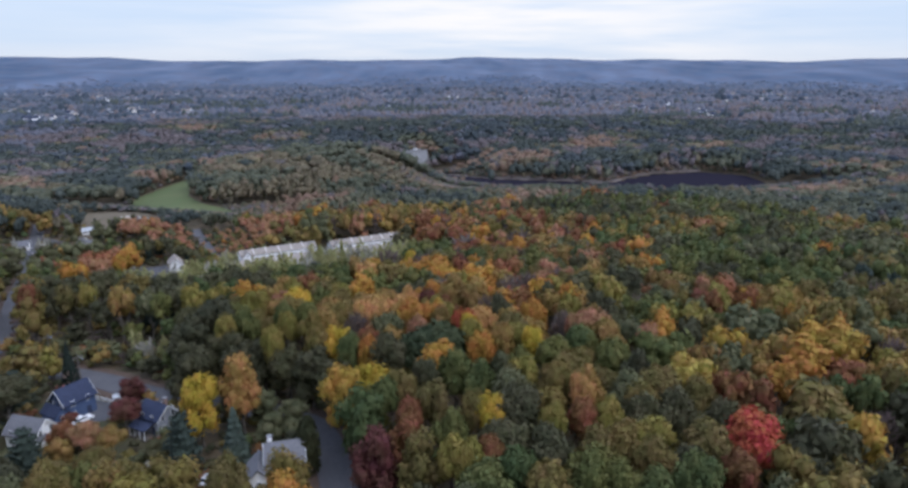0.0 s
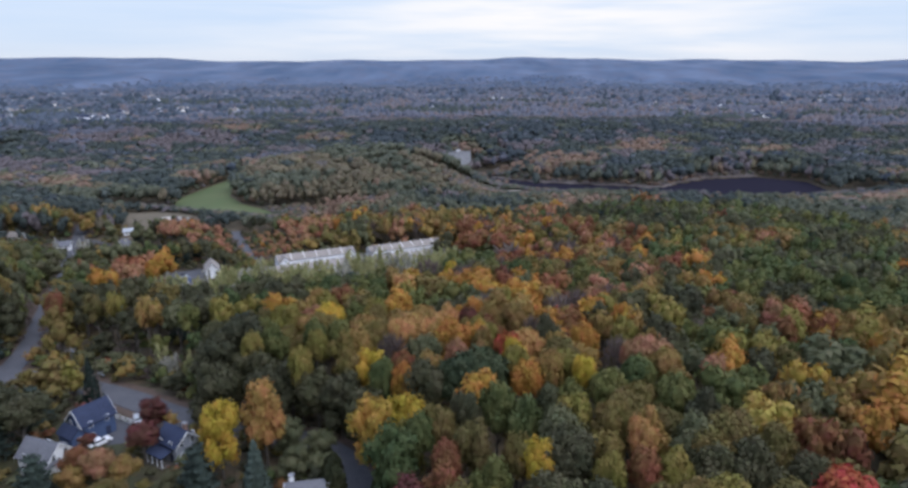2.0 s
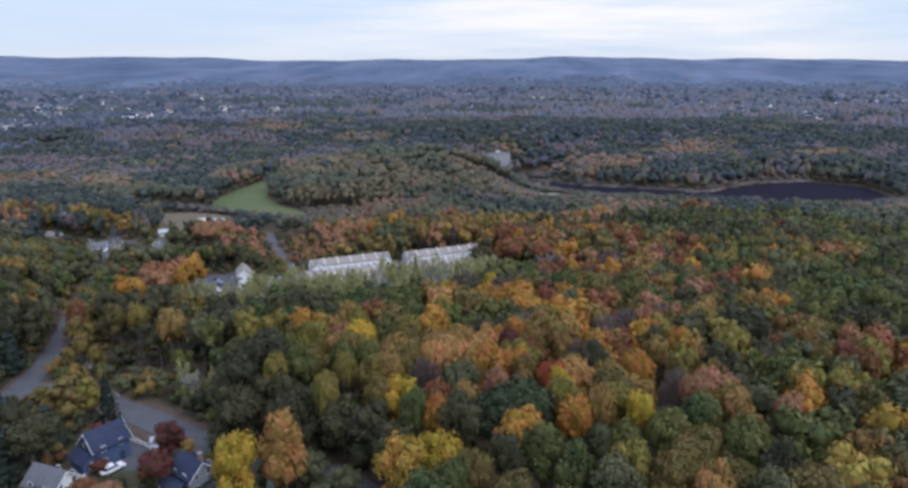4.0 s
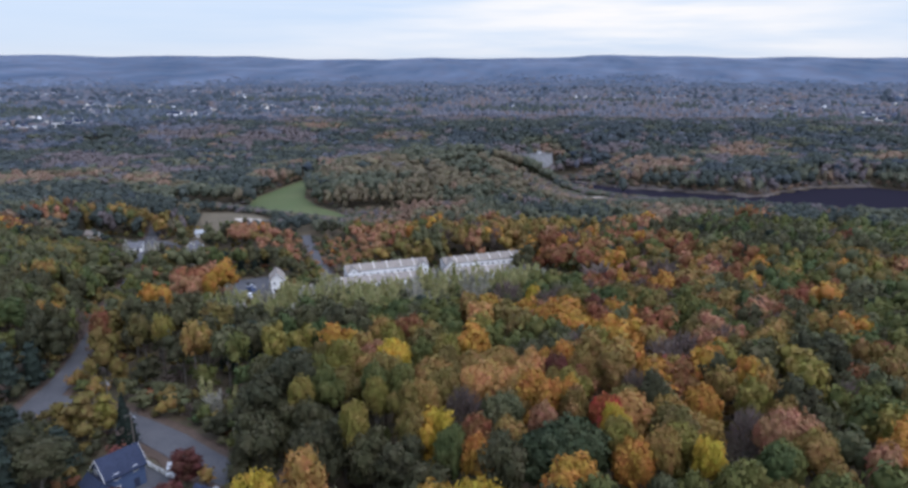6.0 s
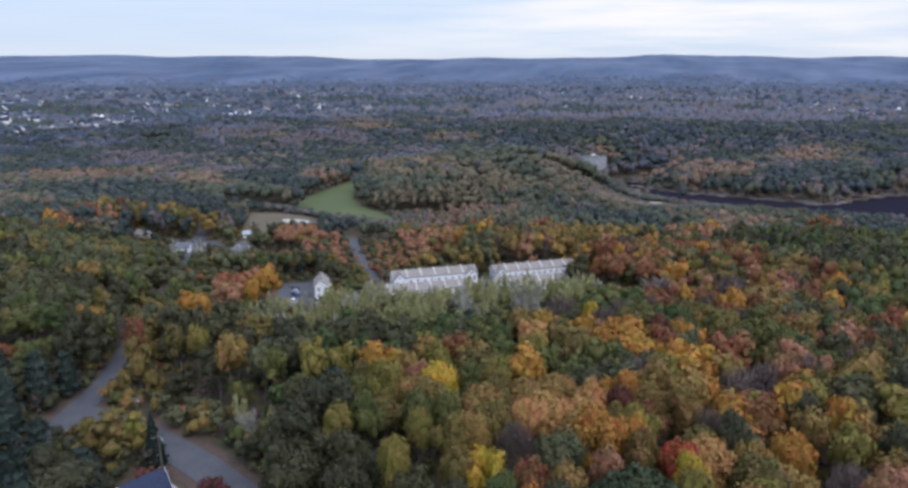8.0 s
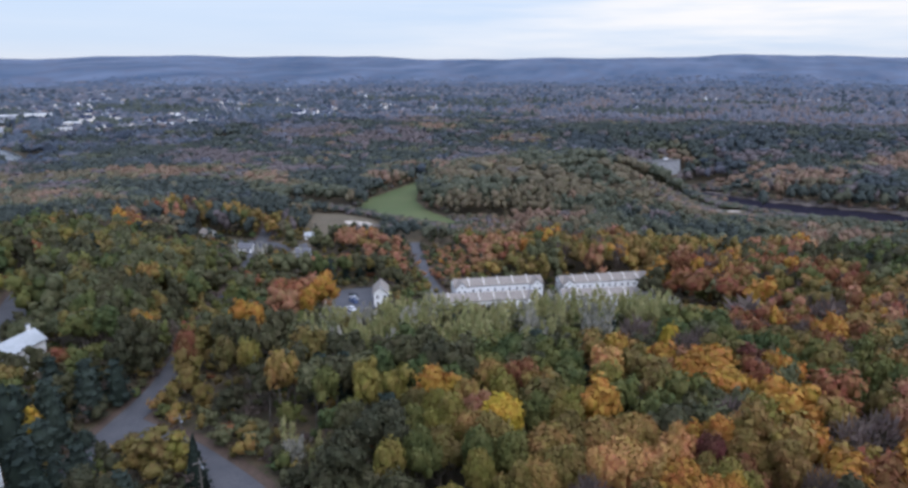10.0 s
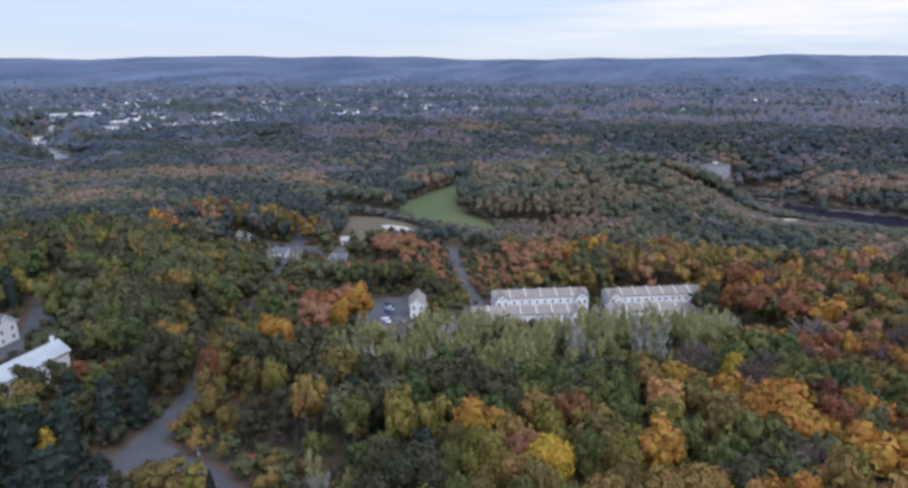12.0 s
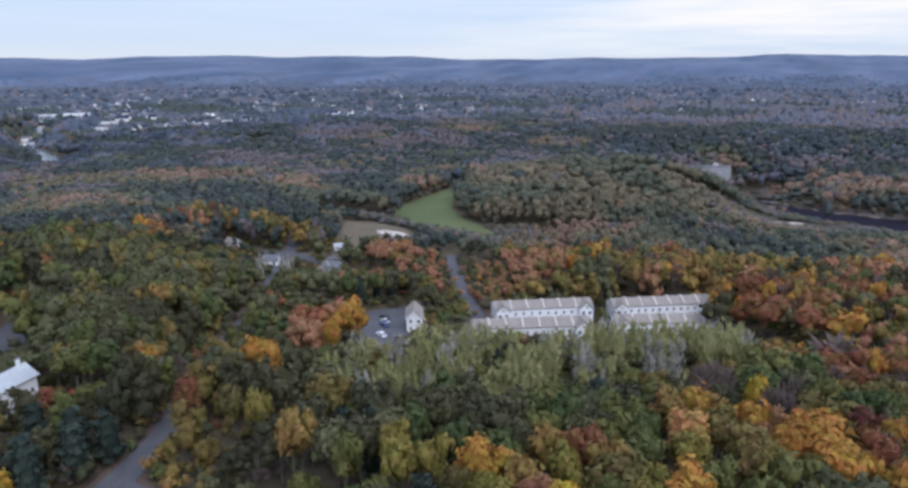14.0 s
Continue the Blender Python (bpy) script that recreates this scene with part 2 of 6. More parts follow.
wts.inputs["Specular IOR Level"].default_value = 0.0
ripple = wtn.new("ShaderNodeBump")
ripple.inputs["Strength"].default_value, ripple.inputs["Distance"].default_value = 0.12, 0.08
wtl.new(noise_of(wtn, wtl, 0.5, 3.0, 0.3, 0.7, squash=(1, 2.5, 1)), ripple.inputs["Height"])
wtl.new(ripple.outputs[0], wts.inputs["Normal"])

RIVER_WATER = plain("river_water", (0.10, 0.11, 0.12), 0.16)
RIVER_WATER.node_tree.nodes["Principled BSDF"].inputs["Specular IOR Level"].default_value = 1.0

# ---- the lie of the land ----


def sm(a, b, v):
    t = np.clip((v - a) / (b - a), 0, 1)
    return t * t * (3 - 2 * t)


def bump(x, y, cx, cy, rx, ry, h):
    return h * np.exp(-((x - cx) / rx) ** 2 - ((y - cy) / ry) ** 2)


def ground(x, y):
    r = np.hypot(x, y)
    z = -21.0 * sm(150, 345, y)
    z = z + bump(x, y, 115, 330, 75, 95, 10) + bump(x, y, 10, 120, 60, 45, 2.5) + bump(x, y, 70, 120, 25, 25, -2)
    z = z + 22.5 * np.where(x < -98, np.exp(-((x + 98) / 88) ** 2), np.exp(-np.abs((x + 98) / 70) ** 3)) * np.exp(-((y - 552) / 74) ** 2) + bump(x, y, -200, 385, 60, 50, 5)
    z = z + bump(x, y, -330, 300, 130, 90, 9)
    z = z + bump(x, y, 150, 570, 190, 55, -9) + bump(x, y, -30, 705, 58, 72, -24)
    z = z + bump(x, y, -700, 560, 130, 130, -12)
    z = z + 17 * sm(720, 1150, r) + bump(x, y, 120, 860, 260, 90, 12) + bump(x, y, -260, 820, 170, 80, 8)
    far = sm(2300, 4550, r)
    az = np.arctan2(x, y)
    ridge = 112 + 9 * np.sin(az * 9 + 1.0) + 5 * np.sin(az * 23 + 0.4) + 3 * np.sin(az * 51)
    z = z + far * ridge + 22 * sm(2600, 3300, r) * (1 - sm(3300, 3900, r)) * (0.5 + 0.5 * np.sin(az * 7 + 2))
    z = z + sm(2300, 2700, r) * (1 - sm(3900, 4400, r)) * (9 * np.sin(x * 0.0042 + 1) * np.sin(y * 0.0051) + 5 * np.sin(x * 0.011 + y * 0.004) * np.sin(y * 0.009 + 2))
    return z



LAKE_Z = -28.0
LAKE = [(-24, 664), (-12, 646), (26, 622), (48, 613), (112, 600), (139, 593), (163, 615), (199, 646), (250, 660), (285, 640),
        (285, 590), (240, 555), (150, 548), (90, 560), (50, 578), (16, 596), (-6, 628)]
# outline of the bright sky reflection imitated by a pale sheet
SKY_GLINT = [(-4, 548), (6, 560), (18, 567), (22, 561), (8, 550)]
RIVER = [(-642, 520), (-655, 545), (-738, 600), (-790, 627), (-850, 652), (-915, 690), (-985, 722), (-990, 705), (-860, 632), (-752, 586), (-690, 543), (-655, 510)]
RIVER_Z = -29.0


def inside_by(poly, x, y):
    """How far within the polygon (positive) or outside it (negative)."""
    x, y = np.asarray(x, float), np.asarray(y, float)
    far, odd = np.full(x.shape, 1e9), np.zeros(x.shape, bool)
    for (x0, y0), (x1, y1) in zip(poly, poly[1:] + poly[:1]):
        dx, dy = x1 - x0, y1 - y0
        t = np.clip(((x - x0) * dx + (y - y0) * dy) / (dx * dx + dy * dy), 0, 1)
        far = np.minimum(far, np.hypot(x - x0 - t * dx, y - y0 - t * dy))
        odd ^= ((y0 > y) != (y1 > y)) & (x < x0 + (y - y0) * dx / (dy if dy else 1e-9))
    return np.where(odd, far, -far)


def land(x, y):
    """The ground's height, with the beds of the lake and the river."""
    z = ground(np.asarray(x, float), np.asarray(y, float))
    for poly, level, reach in ((LAKE, LAKE_Z, 26), (RIVER, RIVER_Z, 40)):
        d = inside_by(poly, x, y)
        z = z + (level + 0.6 - z) * sm(-reach, -1, d)
        z = z - 3.5 * sm(-1, 6, d)
    return z


def at(x, y):
    return float(land(x, y))


# ---- building blocks ----


def part(name, bm, mat, parent=None, label=""):
    me = bpy.data.meshes.new(name)
    bm.to_mesh(me)
    bm.free()
    me.materials.append(mat)
    ob = new(name, me)
    ob.parent = parent
    return tagged(ob, label)


def from_arrays(name, verts, faces, mats, index=None, tone=None, smooth=False):
    me = bpy.data.meshes.new(name)
    nv, nf = len(verts), len(faces)
    me.vertices.add(nv)
    me.vertices.foreach_set("co", np.ascontiguousarray(verts, np.float32).ravel())
    me.loops.add(nf * 3)
    me.loops.foreach_set("vertex_index", np.ascontiguousarray(faces, np.int32).ravel())
    me.polygons.add(nf)
    me.polygons.foreach_set("loop_start", np.arange(0, nf * 3, 3, dtype=np.int32))
    for m in mats:
        me.materials.append(m)
    if index is not None:
        me.polygons.foreach_set("material_index", np.ascontiguousarray(index, np.int32))
    if tone is not None:
        me.attributes.new("tone", "FLOAT", "POINT").data.foreach_set("value", np.ascontiguousarray(tone, np.float32))
    if smooth:
        me.polygons.foreach_set("use_smooth", np.ones(nf, bool))
    me.update(calc_edges=True)
    return me


def empty(name, m, label="", category="", group=""):
    ob = new(name)
    ob.matrix_world = m
    ob.empty_display_size = 0.5
    return tagged(ob, label, category, group)


def box(bm, x0, y0, z0, x1, y1, z1, bevel=0.0):
    r = bmesh.ops.create_cube(bm, size=1.0, matrix=Matrix.LocRotScale(((x0 + x1) / 2, (y0 + y1) / 2, (z0 + z1) / 2), None, (x1 - x0, y1 - y0, z1 - z0)))
    if bevel:
        bmesh.ops.bevel(bm, geom=list({e for v in r["verts"] for e in v.link_edges}), offset=bevel, segments=2, affect="EDGES")
    return bm


def boxed(*a, bevel=0.0):
    return box(bmesh.new(), *a, bevel=bevel)


def prism(bm, pts, axis, a, b):
    """A profile of (u, z) points pushed along x or y from a to b."""
    put = (lambda u, z, s: (s, u, z)) if axis == "x" else (lambda u, z, s: (u, s, z))
    lo, hi = [bm.verts.new(put(u, z, a)) for u, z in pts], [bm.verts.new(put(u, z, b)) for u, z in pts]
    n = len(pts)
    bm.faces.new(lo)
    bm.faces.new(hi[::-1])
    for i in range(n):
        bm.faces.new((lo[i], hi[i], hi[(i + 1) % n], lo[(i + 1) % n]))
    bmesh.ops.recalc_face_normals(bm, faces=bm.faces[:])
    return bm


# ---- ground, far hills, fields, water, roads ----
def ring_sheet(name, radii, steps, height_of, mat, cx=-10, cy=60):
    ang = np.linspace(0, 2 * np.pi, steps, endpoint=False)
    rr, aa = np.meshgrid(radii, ang, indexing="ij")
    x, y = cx + rr * np.sin(aa), cy + rr * np.cos(aa)
    v = np.stack([x, y, height_of(x, y)], -1).reshape(-1, 3)
    i, j = np.meshgrid(np.arange(len(radii) - 1), np.arange(steps), indexing="ij")
    a, b = i * steps + j, i * steps + (j + 1) % steps
    c, d = a + steps, b + steps
    f = np.concatenate([np.stack([a, c, b], -1).reshape(-1, 3), np.stack([b, c, d], -1).reshape(-1, 3)])
    me = from_arrays(name, v, f[:, ::-1], [mat])
    me.polygons.foreach_set("use_smooth", np.ones(len(f), bool))
    return new(name, me)


radii = np.concatenate([[0.05], np.arange(8, 760, 8), 760 * 1.02 ** np.arange(0, 58)])
tagged(ring_sheet("ground", radii, 360, land, LITTER), "brown leaf-strewn forest floor rolling down into the valley", "ground", kind="structure")


def far_height(x, y):
    bumps = np.array([noise.noise((a * 0.011, b * 0.011, 0.0)) for a, b in zip(x.ravel(), y.ravel())]).reshape(x.shape)
    return ground(x, y) + 8 + 3.5 * bumps - 16 * (1 - sm(2240, 2340, np.hypot(x + 10, y - 60)))


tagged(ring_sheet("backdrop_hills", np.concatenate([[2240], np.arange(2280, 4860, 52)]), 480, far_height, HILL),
       "wooded hills, tinted blue-grey for haze, closing the horizon under the sky", "hills", kind="structure")


def spans(poly, step):
    """Rows of (y, x0, x1) across a polygon."""
    ys = [p[1] for p in poly]
    n = max(2, int((max(ys) - min(ys)) / step))
    rows = []
    for k in range(n + 1):
        y = min(ys) + 0.01 + (max(ys) - min(ys) - 0.02) * k / n
        xs = []
        for (x0, y0), (x1, y1) in zip(poly, poly[1:] + poly[:1]):
            if (y0 > y) != (y1 > y):
                xs.append(x0 + (y - y0) * (x1 - x0) / (y1 - y0))
        if len(xs) >= 2:
            rows.append((y, min(xs), max(xs)))
    return rows


def patch(name, poly, mat, lift=0.25, step=4, cols=10, level=None, **tags):
    """A sheet over a polygon, laid on the land or level."""
    bm, grid = bmesh.new(), []
    for y, x0, x1 in spans(poly, step):
        grid.append([bm.verts.new((x0 + (x1 - x0) * k / cols, y, level if level is not None else at(x0 + (x1 - x0) * k / cols, y) + lift)) for k in range(cols + 1)])
    for r0, r1 in zip(grid, grid[1:]):
        for k in range(cols):
            bm.faces.new((r0[k], r0[k + 1], r1[k + 1], r1[k]))
    return tagged(part(name, bm, mat), kind="structure", **tags)


def smooth_line(pts, step=3.0):
    out = []
    for k in range(len(pts) - 1):
        p0, p1, p2, p3 = (Vector(pts[min(max(k + j, 0), len(pts) - 1)]) for j in (-1, 0, 1, 2))
        n = max(2, int((p2 - p1).length / step))
        for i in range(n):
            t = i / n
            out.append(0.5 * ((2 * p1) + (p2 - p0) * t + (2 * p0 - 5 * p1 + 4 * p2 - p3) * t * t + (3 * p1 - p0 - 3 * p2 + p3) * t ** 3))
    return out + [Vector(pts[-1])]


def strip(name, pts, width, mat, lift, ragged=0.0, **tags):
    line, bm, grid = smooth_line(pts), bmesh.new(), []
    rng = random.Random(len(pts))
    for k, p in enumerate(line):
        d = (line[min(k + 1, len(line) - 1)] - line[max(k - 1, 0)]).normalized()
        side = Vector((d.y, -d.x))
        row = []
        for s in (-1, -0.97, -0.33, 0.33, 0.97, 1):
            q = p + side * (s * width / 2 * (1 + ragged * rng.uniform(-1, 1)))
            row.append(bm.verts.new((q.x, q.y, at(q.x, q.y) + (lift - 0.2 if abs(s) == 1 else lift))))
        grid.append(row)
    for r0, r1 in zip(grid, grid[1:]):
        for k in range(5):
            bm.faces.new((r0[k], r0[k + 1], r1[k + 1], r1[k]))
    bmesh.ops.recalc_face_normals(bm, faces=bm.faces[:])
    return tagged(part(name, bm, mat), kind="structure", **tags)


MAIN_ROAD = [(-245, 380), (-227, 346), (-204, 304), (-179, 262), (-160, 228), (-143, 199), (-131.8, 179), (-126.8, 168), (-123.8, 158), (-120, 146), (-112, 126), (-108, 100), (-106, 60)]
SIDE_ROAD = [(-123, 157), (-108, 154.5), (-96, 151), (-84, 146.5), (-72, 140.5), (-58, 135.5), (-42, 131.5), (-30, 124), (-24, 113), (-20.5, 103), (-17, 92), (-10, 70), (2, 40), (12, 0), (16, -60), (10, -140), (-8, -230)]
CLOSE_ROAD = [(-152, 376), (-143, 360), (-128, 334), (-111, 308), (-101, 297), (-80, 308), (-60, 321), (-40, 333), (-24, 336), (-10, 338)]
LANE = [(-240, 225), (-222, 206), (-207, 193), (-199, 183), (-196, 172), (-205, 158), (-222, 148)]
ROADS = [(MAIN_ROAD, 6.4), (SIDE_ROAD, 7.0), (CLOSE_ROAD, 5.6), (LANE, 8.0)]
for pts, w in ROADS:
    strip("verge", pts, w + 4.0, VERGE, 0.22, 0.10, label="brown leaf-strewn verge along the road", category="verge")
    strip("road", pts, w, ASPHALT, 0.34, 0.01, label="grey asphalt road between autumn trees", category="road")

GREEN_FIELD = [(-226, 452), (-236, 480), (-232, 520), (-226, 570), (-216, 566), (-208, 520), (-198, 482), (-178, 456), (-150, 433), (-146, 424), (-172, 428), (-196, 431)]
DRY_FIELD = [(-200, 352), (-226, 392), (-241, 420), (-224, 424), (-200, 414), (-182, 398), (-180, 376)]
PALE_PATCH = [(-207, 394), (-203, 400), (-192, 400), (-182, 393), (-184, 388), (-195, 387)]
PARKING = [(-147, 288), (-138, 302), (-126, 282), (-118, 262), (-117, 246), (-127, 246), (-136, 266)]
YARD_AREA = [(-52, 98), (-52, 112), (-40, 113), (-27, 108), (-26, 96), (-36, 92)]
LAWN_AREA = [(-96, 108), (-98, 132), (-92, 142), (-76, 136), (-56, 128), (-53, 112), (-54, 92), (-80, 92)]
DRIVE = [(-84.3, 138.2), (-75.0, 134.8), (-73.0, 129.0), (-79.0, 127.6), (-81.4, 131.0)]
STREET = [(-242, 333), (-240, 340), (-216, 343), (-202, 337), (-202, 331), (-218, 332)]
COURT = [(-156, 134), (-151, 141), (-144, 140), (-140, 131), (-148, 126)]
patch("green_field", GREEN_FIELD, GRASS, label="mown green field at the edge of the woods", category="field")
patch("dry_field", DRY_FIELD, DRYGRASS, label="dry tan grass field beside the houses", category="field")
strip("lake_bank", [(-22, 671), (-8, 652), (28, 629), (50, 620), (112, 607), (138, 601), (158, 622), (196, 653), (248, 667)], 13.0, BANK, 0.35, 0.25,
      label="mauve-brown shore of dry grass along the lake", category="shore")
patch("sand_patch", PALE_PATCH, SAND_AND_GLINT, 0.45, label="pale bare sand in the dry field", category="sand")
# sand colour reused to paint the sky's glint on the water
patch("shore", SKY_GLINT, SAND_AND_GLINT, 0.3, label="pale patch standing in for sky glint at the lake's edge", category="shore")
patch("car_park", PARKING, ASPHALT, 0.4, label="grey asphalt car park beside the town houses", category="car park")
patch("lawn", LAWN_AREA, LAWN, 0.15, label="worn lawn strewn with fallen leaves", category="lawn")
patch("street", STREET, ASPHALT, 0.3, label="grey asphalt street among the small houses", category="street")
patch("drive", DRIVE, ASPHALT, 0.26, step=1.5, label="grey asphalt drive beside the blue house", category="drive")
patch("yard", YARD_AREA, YARD, 0.2, label="yard covered in red-brown leaves", category="yard")
patch("lawn", COURT, LAWN, 0.2, label="clipped green lawn behind the trees", category="lawn")
patch("lake_water", LAKE, WATER, level=LAKE_Z, cols=24, label="dark still lake behind the wooded ridge", category="lake")
patch("river_water", RIVER, RIVER_WATER, level=RIVER_Z, cols=12, label="bright bend of the river in the valley", category="river")

# ---- trees: shapes ----


def ico(level):
    bm = bmesh.new()
    bmesh.ops.create_icosphere(bm, subdivisions=level, radius=1.0)
    v, f = np.array([p.co for p in bm.verts]), np.array([[p.index for p in q.verts] for q in bm.faces])
    bm.free()
    return v, f


ICO = {1: ico(1), 2: ico(2)}


def unit(v):
    return v / np.maximum(np.linalg.norm(v, axis=-1, keepdims=True), 1e-9)


def tufts(pos, nrm, size, rng, kite, tall=1.0):
    """Small leaf tufts at the places, facing roughly their normals: bent kites, or single triangles."""
    n = len(pos)
    nrm = unit(nrm)
    a = unit(np.cross(nrm, rng.normal(size=(n, 3))))
    if tall > 1:
        a = unit(np.array([0, 0, 1.0]) + 0.25 * rng.normal(size=(n, 3)))
    b = unit(np.cross(nrm, a))
    s = size * rng.uniform(0.6, 1.35, (n, 1))
    if kite:
        v = np.stack([pos - a * s * 0.6 * tall, pos + b * s * 0.55, pos + a * s * 0.6 * tall + nrm * s * 0.2, pos - b * s * 0.55], 1)
        k = np.arange(n)[:, None] * 4
        f = np.concatenate([k + [0, 1, 2], k + [0, 2, 3]])
        return v.reshape(-1, 3), f
    v = np.stack([pos - a * s * 0.6 * tall - b * s * 0.4, pos - a * s * 0.4 * tall + b * s * 0.6, pos + a * s * 0.7 * tall], 1)
    return v.reshape(-1, 3), np.arange(n * 3).reshape(-1, 3)


def join(pieces):
    vs, fs, k = [], [], 0
    for v, f in pieces:
        vs.append(v)
        fs.append(f + k)
        k += len(v)
    return np.concatenate(vs), np.concatenate(fs)


def crown_round(seed, lod, R=4.0, H=8.6, z0=5.4, low=1.45):
    """A full crown, 4 m in radius on a tree 14 m high: overlapping boughs of uneven size, ragged with leaves."""
    rng = np.random.default_rng(seed)
    n_lobes = {0: 15, 1: 7, 2: 3, 3: 1}[lod]
    cz = z0 + H / 2
    # boughs spread evenly round the crown, then shaken
    k = np.arange(n_lobes) + 0.5
    up = 1 - low * k / n_lobes + 0.12 * rng.normal(size=n_lobes)
    up = np.clip(up, 1.1 - low * 1.17, 0.98)
    turn = k * 2.39996 + rng.uniform(0, 6.28) + 0.35 * rng.normal(size=n_lobes)
    flat = np.sqrt(1 - up ** 2)
    d = np.stack([flat * np.cos(turn), flat * np.sin(turn), up], -1)
    lean = rng.normal(size=2) * 0.10
    reach = rng.uniform(0.82, 1.3, (n_lobes, 1))
    c = d * [R * 0.66 * rng.uniform(0.9, 1.15), R * 0.66 * rng.uniform(0.85, 1.1), H * 0.32] * reach + [0, 0, cz]
    c[:, :2] += lean * R * (c[:, 2:] - z0) / H
    r = R * rng.uniform(0.22, 0.46, n_lobes) * {0: 1, 1: 1.12, 2: 1.45, 3: 1.6}[lod]
    c = np.vstack([c, [[0, 0, cz + H * 0.06]]])
    r = np.append(r, R * 0.66)
    n = {0: 1900, 1: 300, 2: 62, 3: 20}[lod]
    size = {0: 0.49, 1: 0.86, 2: 1.35, 3: 1.7}[lod]
    w = r ** 2 / (r ** 2).sum()
    pick = rng.choice(len(r), n * 4, p=w)
    dirs = unit(rng.normal(size=(n * 4, 3)) + [0, 0, 0.35])
    pos = c[pick] + dirs * r[pick, None] * (0.90 + 0.50 * rng.uniform(0, 1, (n * 4, 1)) ** 2.0)
    gap = np.linalg.norm(pos[:, None] - c[None], axis=-1) / r[None]
    keep = np.where((gap.min(1) > 0.86) & (dirs[:, 2] > -0.55))[0][:n]
    tall = 0.34 * H / (0.66 * R) if lod == 3 else 1.0
    mid_point = np.array([0, 0, cz])
    pos = mid_point + (pos - mid_point) * [1, 1, tall]
    out = [tufts(pos[keep], dirs[keep] + (0.34 if lod < 2 else 0.42) * rng.normal(size=(len(keep), 3)), size, rng, False)]
    iv, jf = ICO[1]
    for cc, rr in zip(c, r):
        v = mid_point + (cc - mid_point + iv * rr * {0: 0.88, 1: 0.92, 2: 0.93, 3: 0.84}[lod] * (1 + 0.10 * rng.normal(size=(len(iv), 1)))) * [1, 1, tall]
        out.append((v, jf))
    return join(out)


def crown_bush(seed, lod):
    """A full crown down to the ground."""
    return crown_round(seed + 50, lod, 4.0, 13.6, 0.3, 1.78)


def crown_small(seed, lod):
    """A short crown held high on a slender tree."""
    return crown_round(seed + 70, lod, 4.0, 6.6, 7.4)


def crown_pine(seed, lod, R=4.0, H=12.4, z0=1.6):
    """A pine: tiers of boughs that reach out and turn up at the tips, feathered with needles."""
    rng = np.random.default_rng(seed)
    tiers = {0: 8, 1: 6, 2: 4, 3: 3}[lod]
    n = {0: 34, 1: 10, 2: 4, 3: 2}[lod]
    pos, nrm = [], []
    for j in range(tiers):
        u = (j + 0.5) / tiers
        reach = R * (1.05 - u) ** 0.5 * rng.uniform(0.88, 1.08)
        count = max(5, int(9 - 4 * u))
        for b in range(count):
            a = 6.283 * b / count + j * 0.9 + rng.normal() * 0.18
            ln = reach * rng.uniform(0.75, 1.15)
            f = rng.uniform(0.18, 1.0, n)
            spread = rng.normal(size=n) * 0.34 * (0.4 + f)
            x, y = ln * f * math.cos(a) - spread * math.sin(a), ln * f * math.sin(a) + spread * math.cos(a)
            z = z0 + u * H - 0.35 * f * ln * 0.5 + 0.55 * f ** 3 + rng.normal(size=n) * 0.14
            pos.append(np.stack([x, y, z], -1))
            nrm.append(np.stack([0.7 * math.cos(a) + 0.6 * rng.normal(size=n), 0.7 * math.sin(a) + 0.6 * rng.normal(size=n), 0.8 + 0.4 * rng.normal(size=n)], -1))
    pos, nrm = np.concatenate(pos), np.concatenate(nrm)
    k = 9
    ang = np.arange(k) * 2 * np.pi / k
    prof = [(0.0, 0.35), (0.12, 0.58), (0.45, 0.48), (0.8, 0.26), (1.0, 0.04)]
    v = np.array([[R * q * (1 + 0.14 * rng.normal()) * np.cos(t), R * q * np.sin(t), z0 + p * H] for p, q in prof for t in ang])
    f = [(i * k + j, i * k + (j + 1) % k, (i + 1) * k + j) for i in range(4) for j in range(k)] + [(i * k + (j + 1) % k, (i + 1) * k + (j + 1) % k, (i + 1) * k + j) for i in range(4) for j in range(k)]
    return join([tufts(pos, nrm, {0: 0.56, 1: 1.05, 2: 1.9, 3: 2.8}[lod], rng, lod == 0), (v, np.array(f))])


def crown_broad(seed, lod):
    """A broad low dome of a crown in a closed wood."""
    v, f = crown_round(seed + 90, lod, 4.0, 10.0, 4.0)
    z = (v[:, 2] - 9.0) / 5.0
    v[:, 2] = 9.0 + 5.0 * np.where(z > 0, np.abs(z) ** 0.8 * 0.92, z * 1.6)
    return v, f


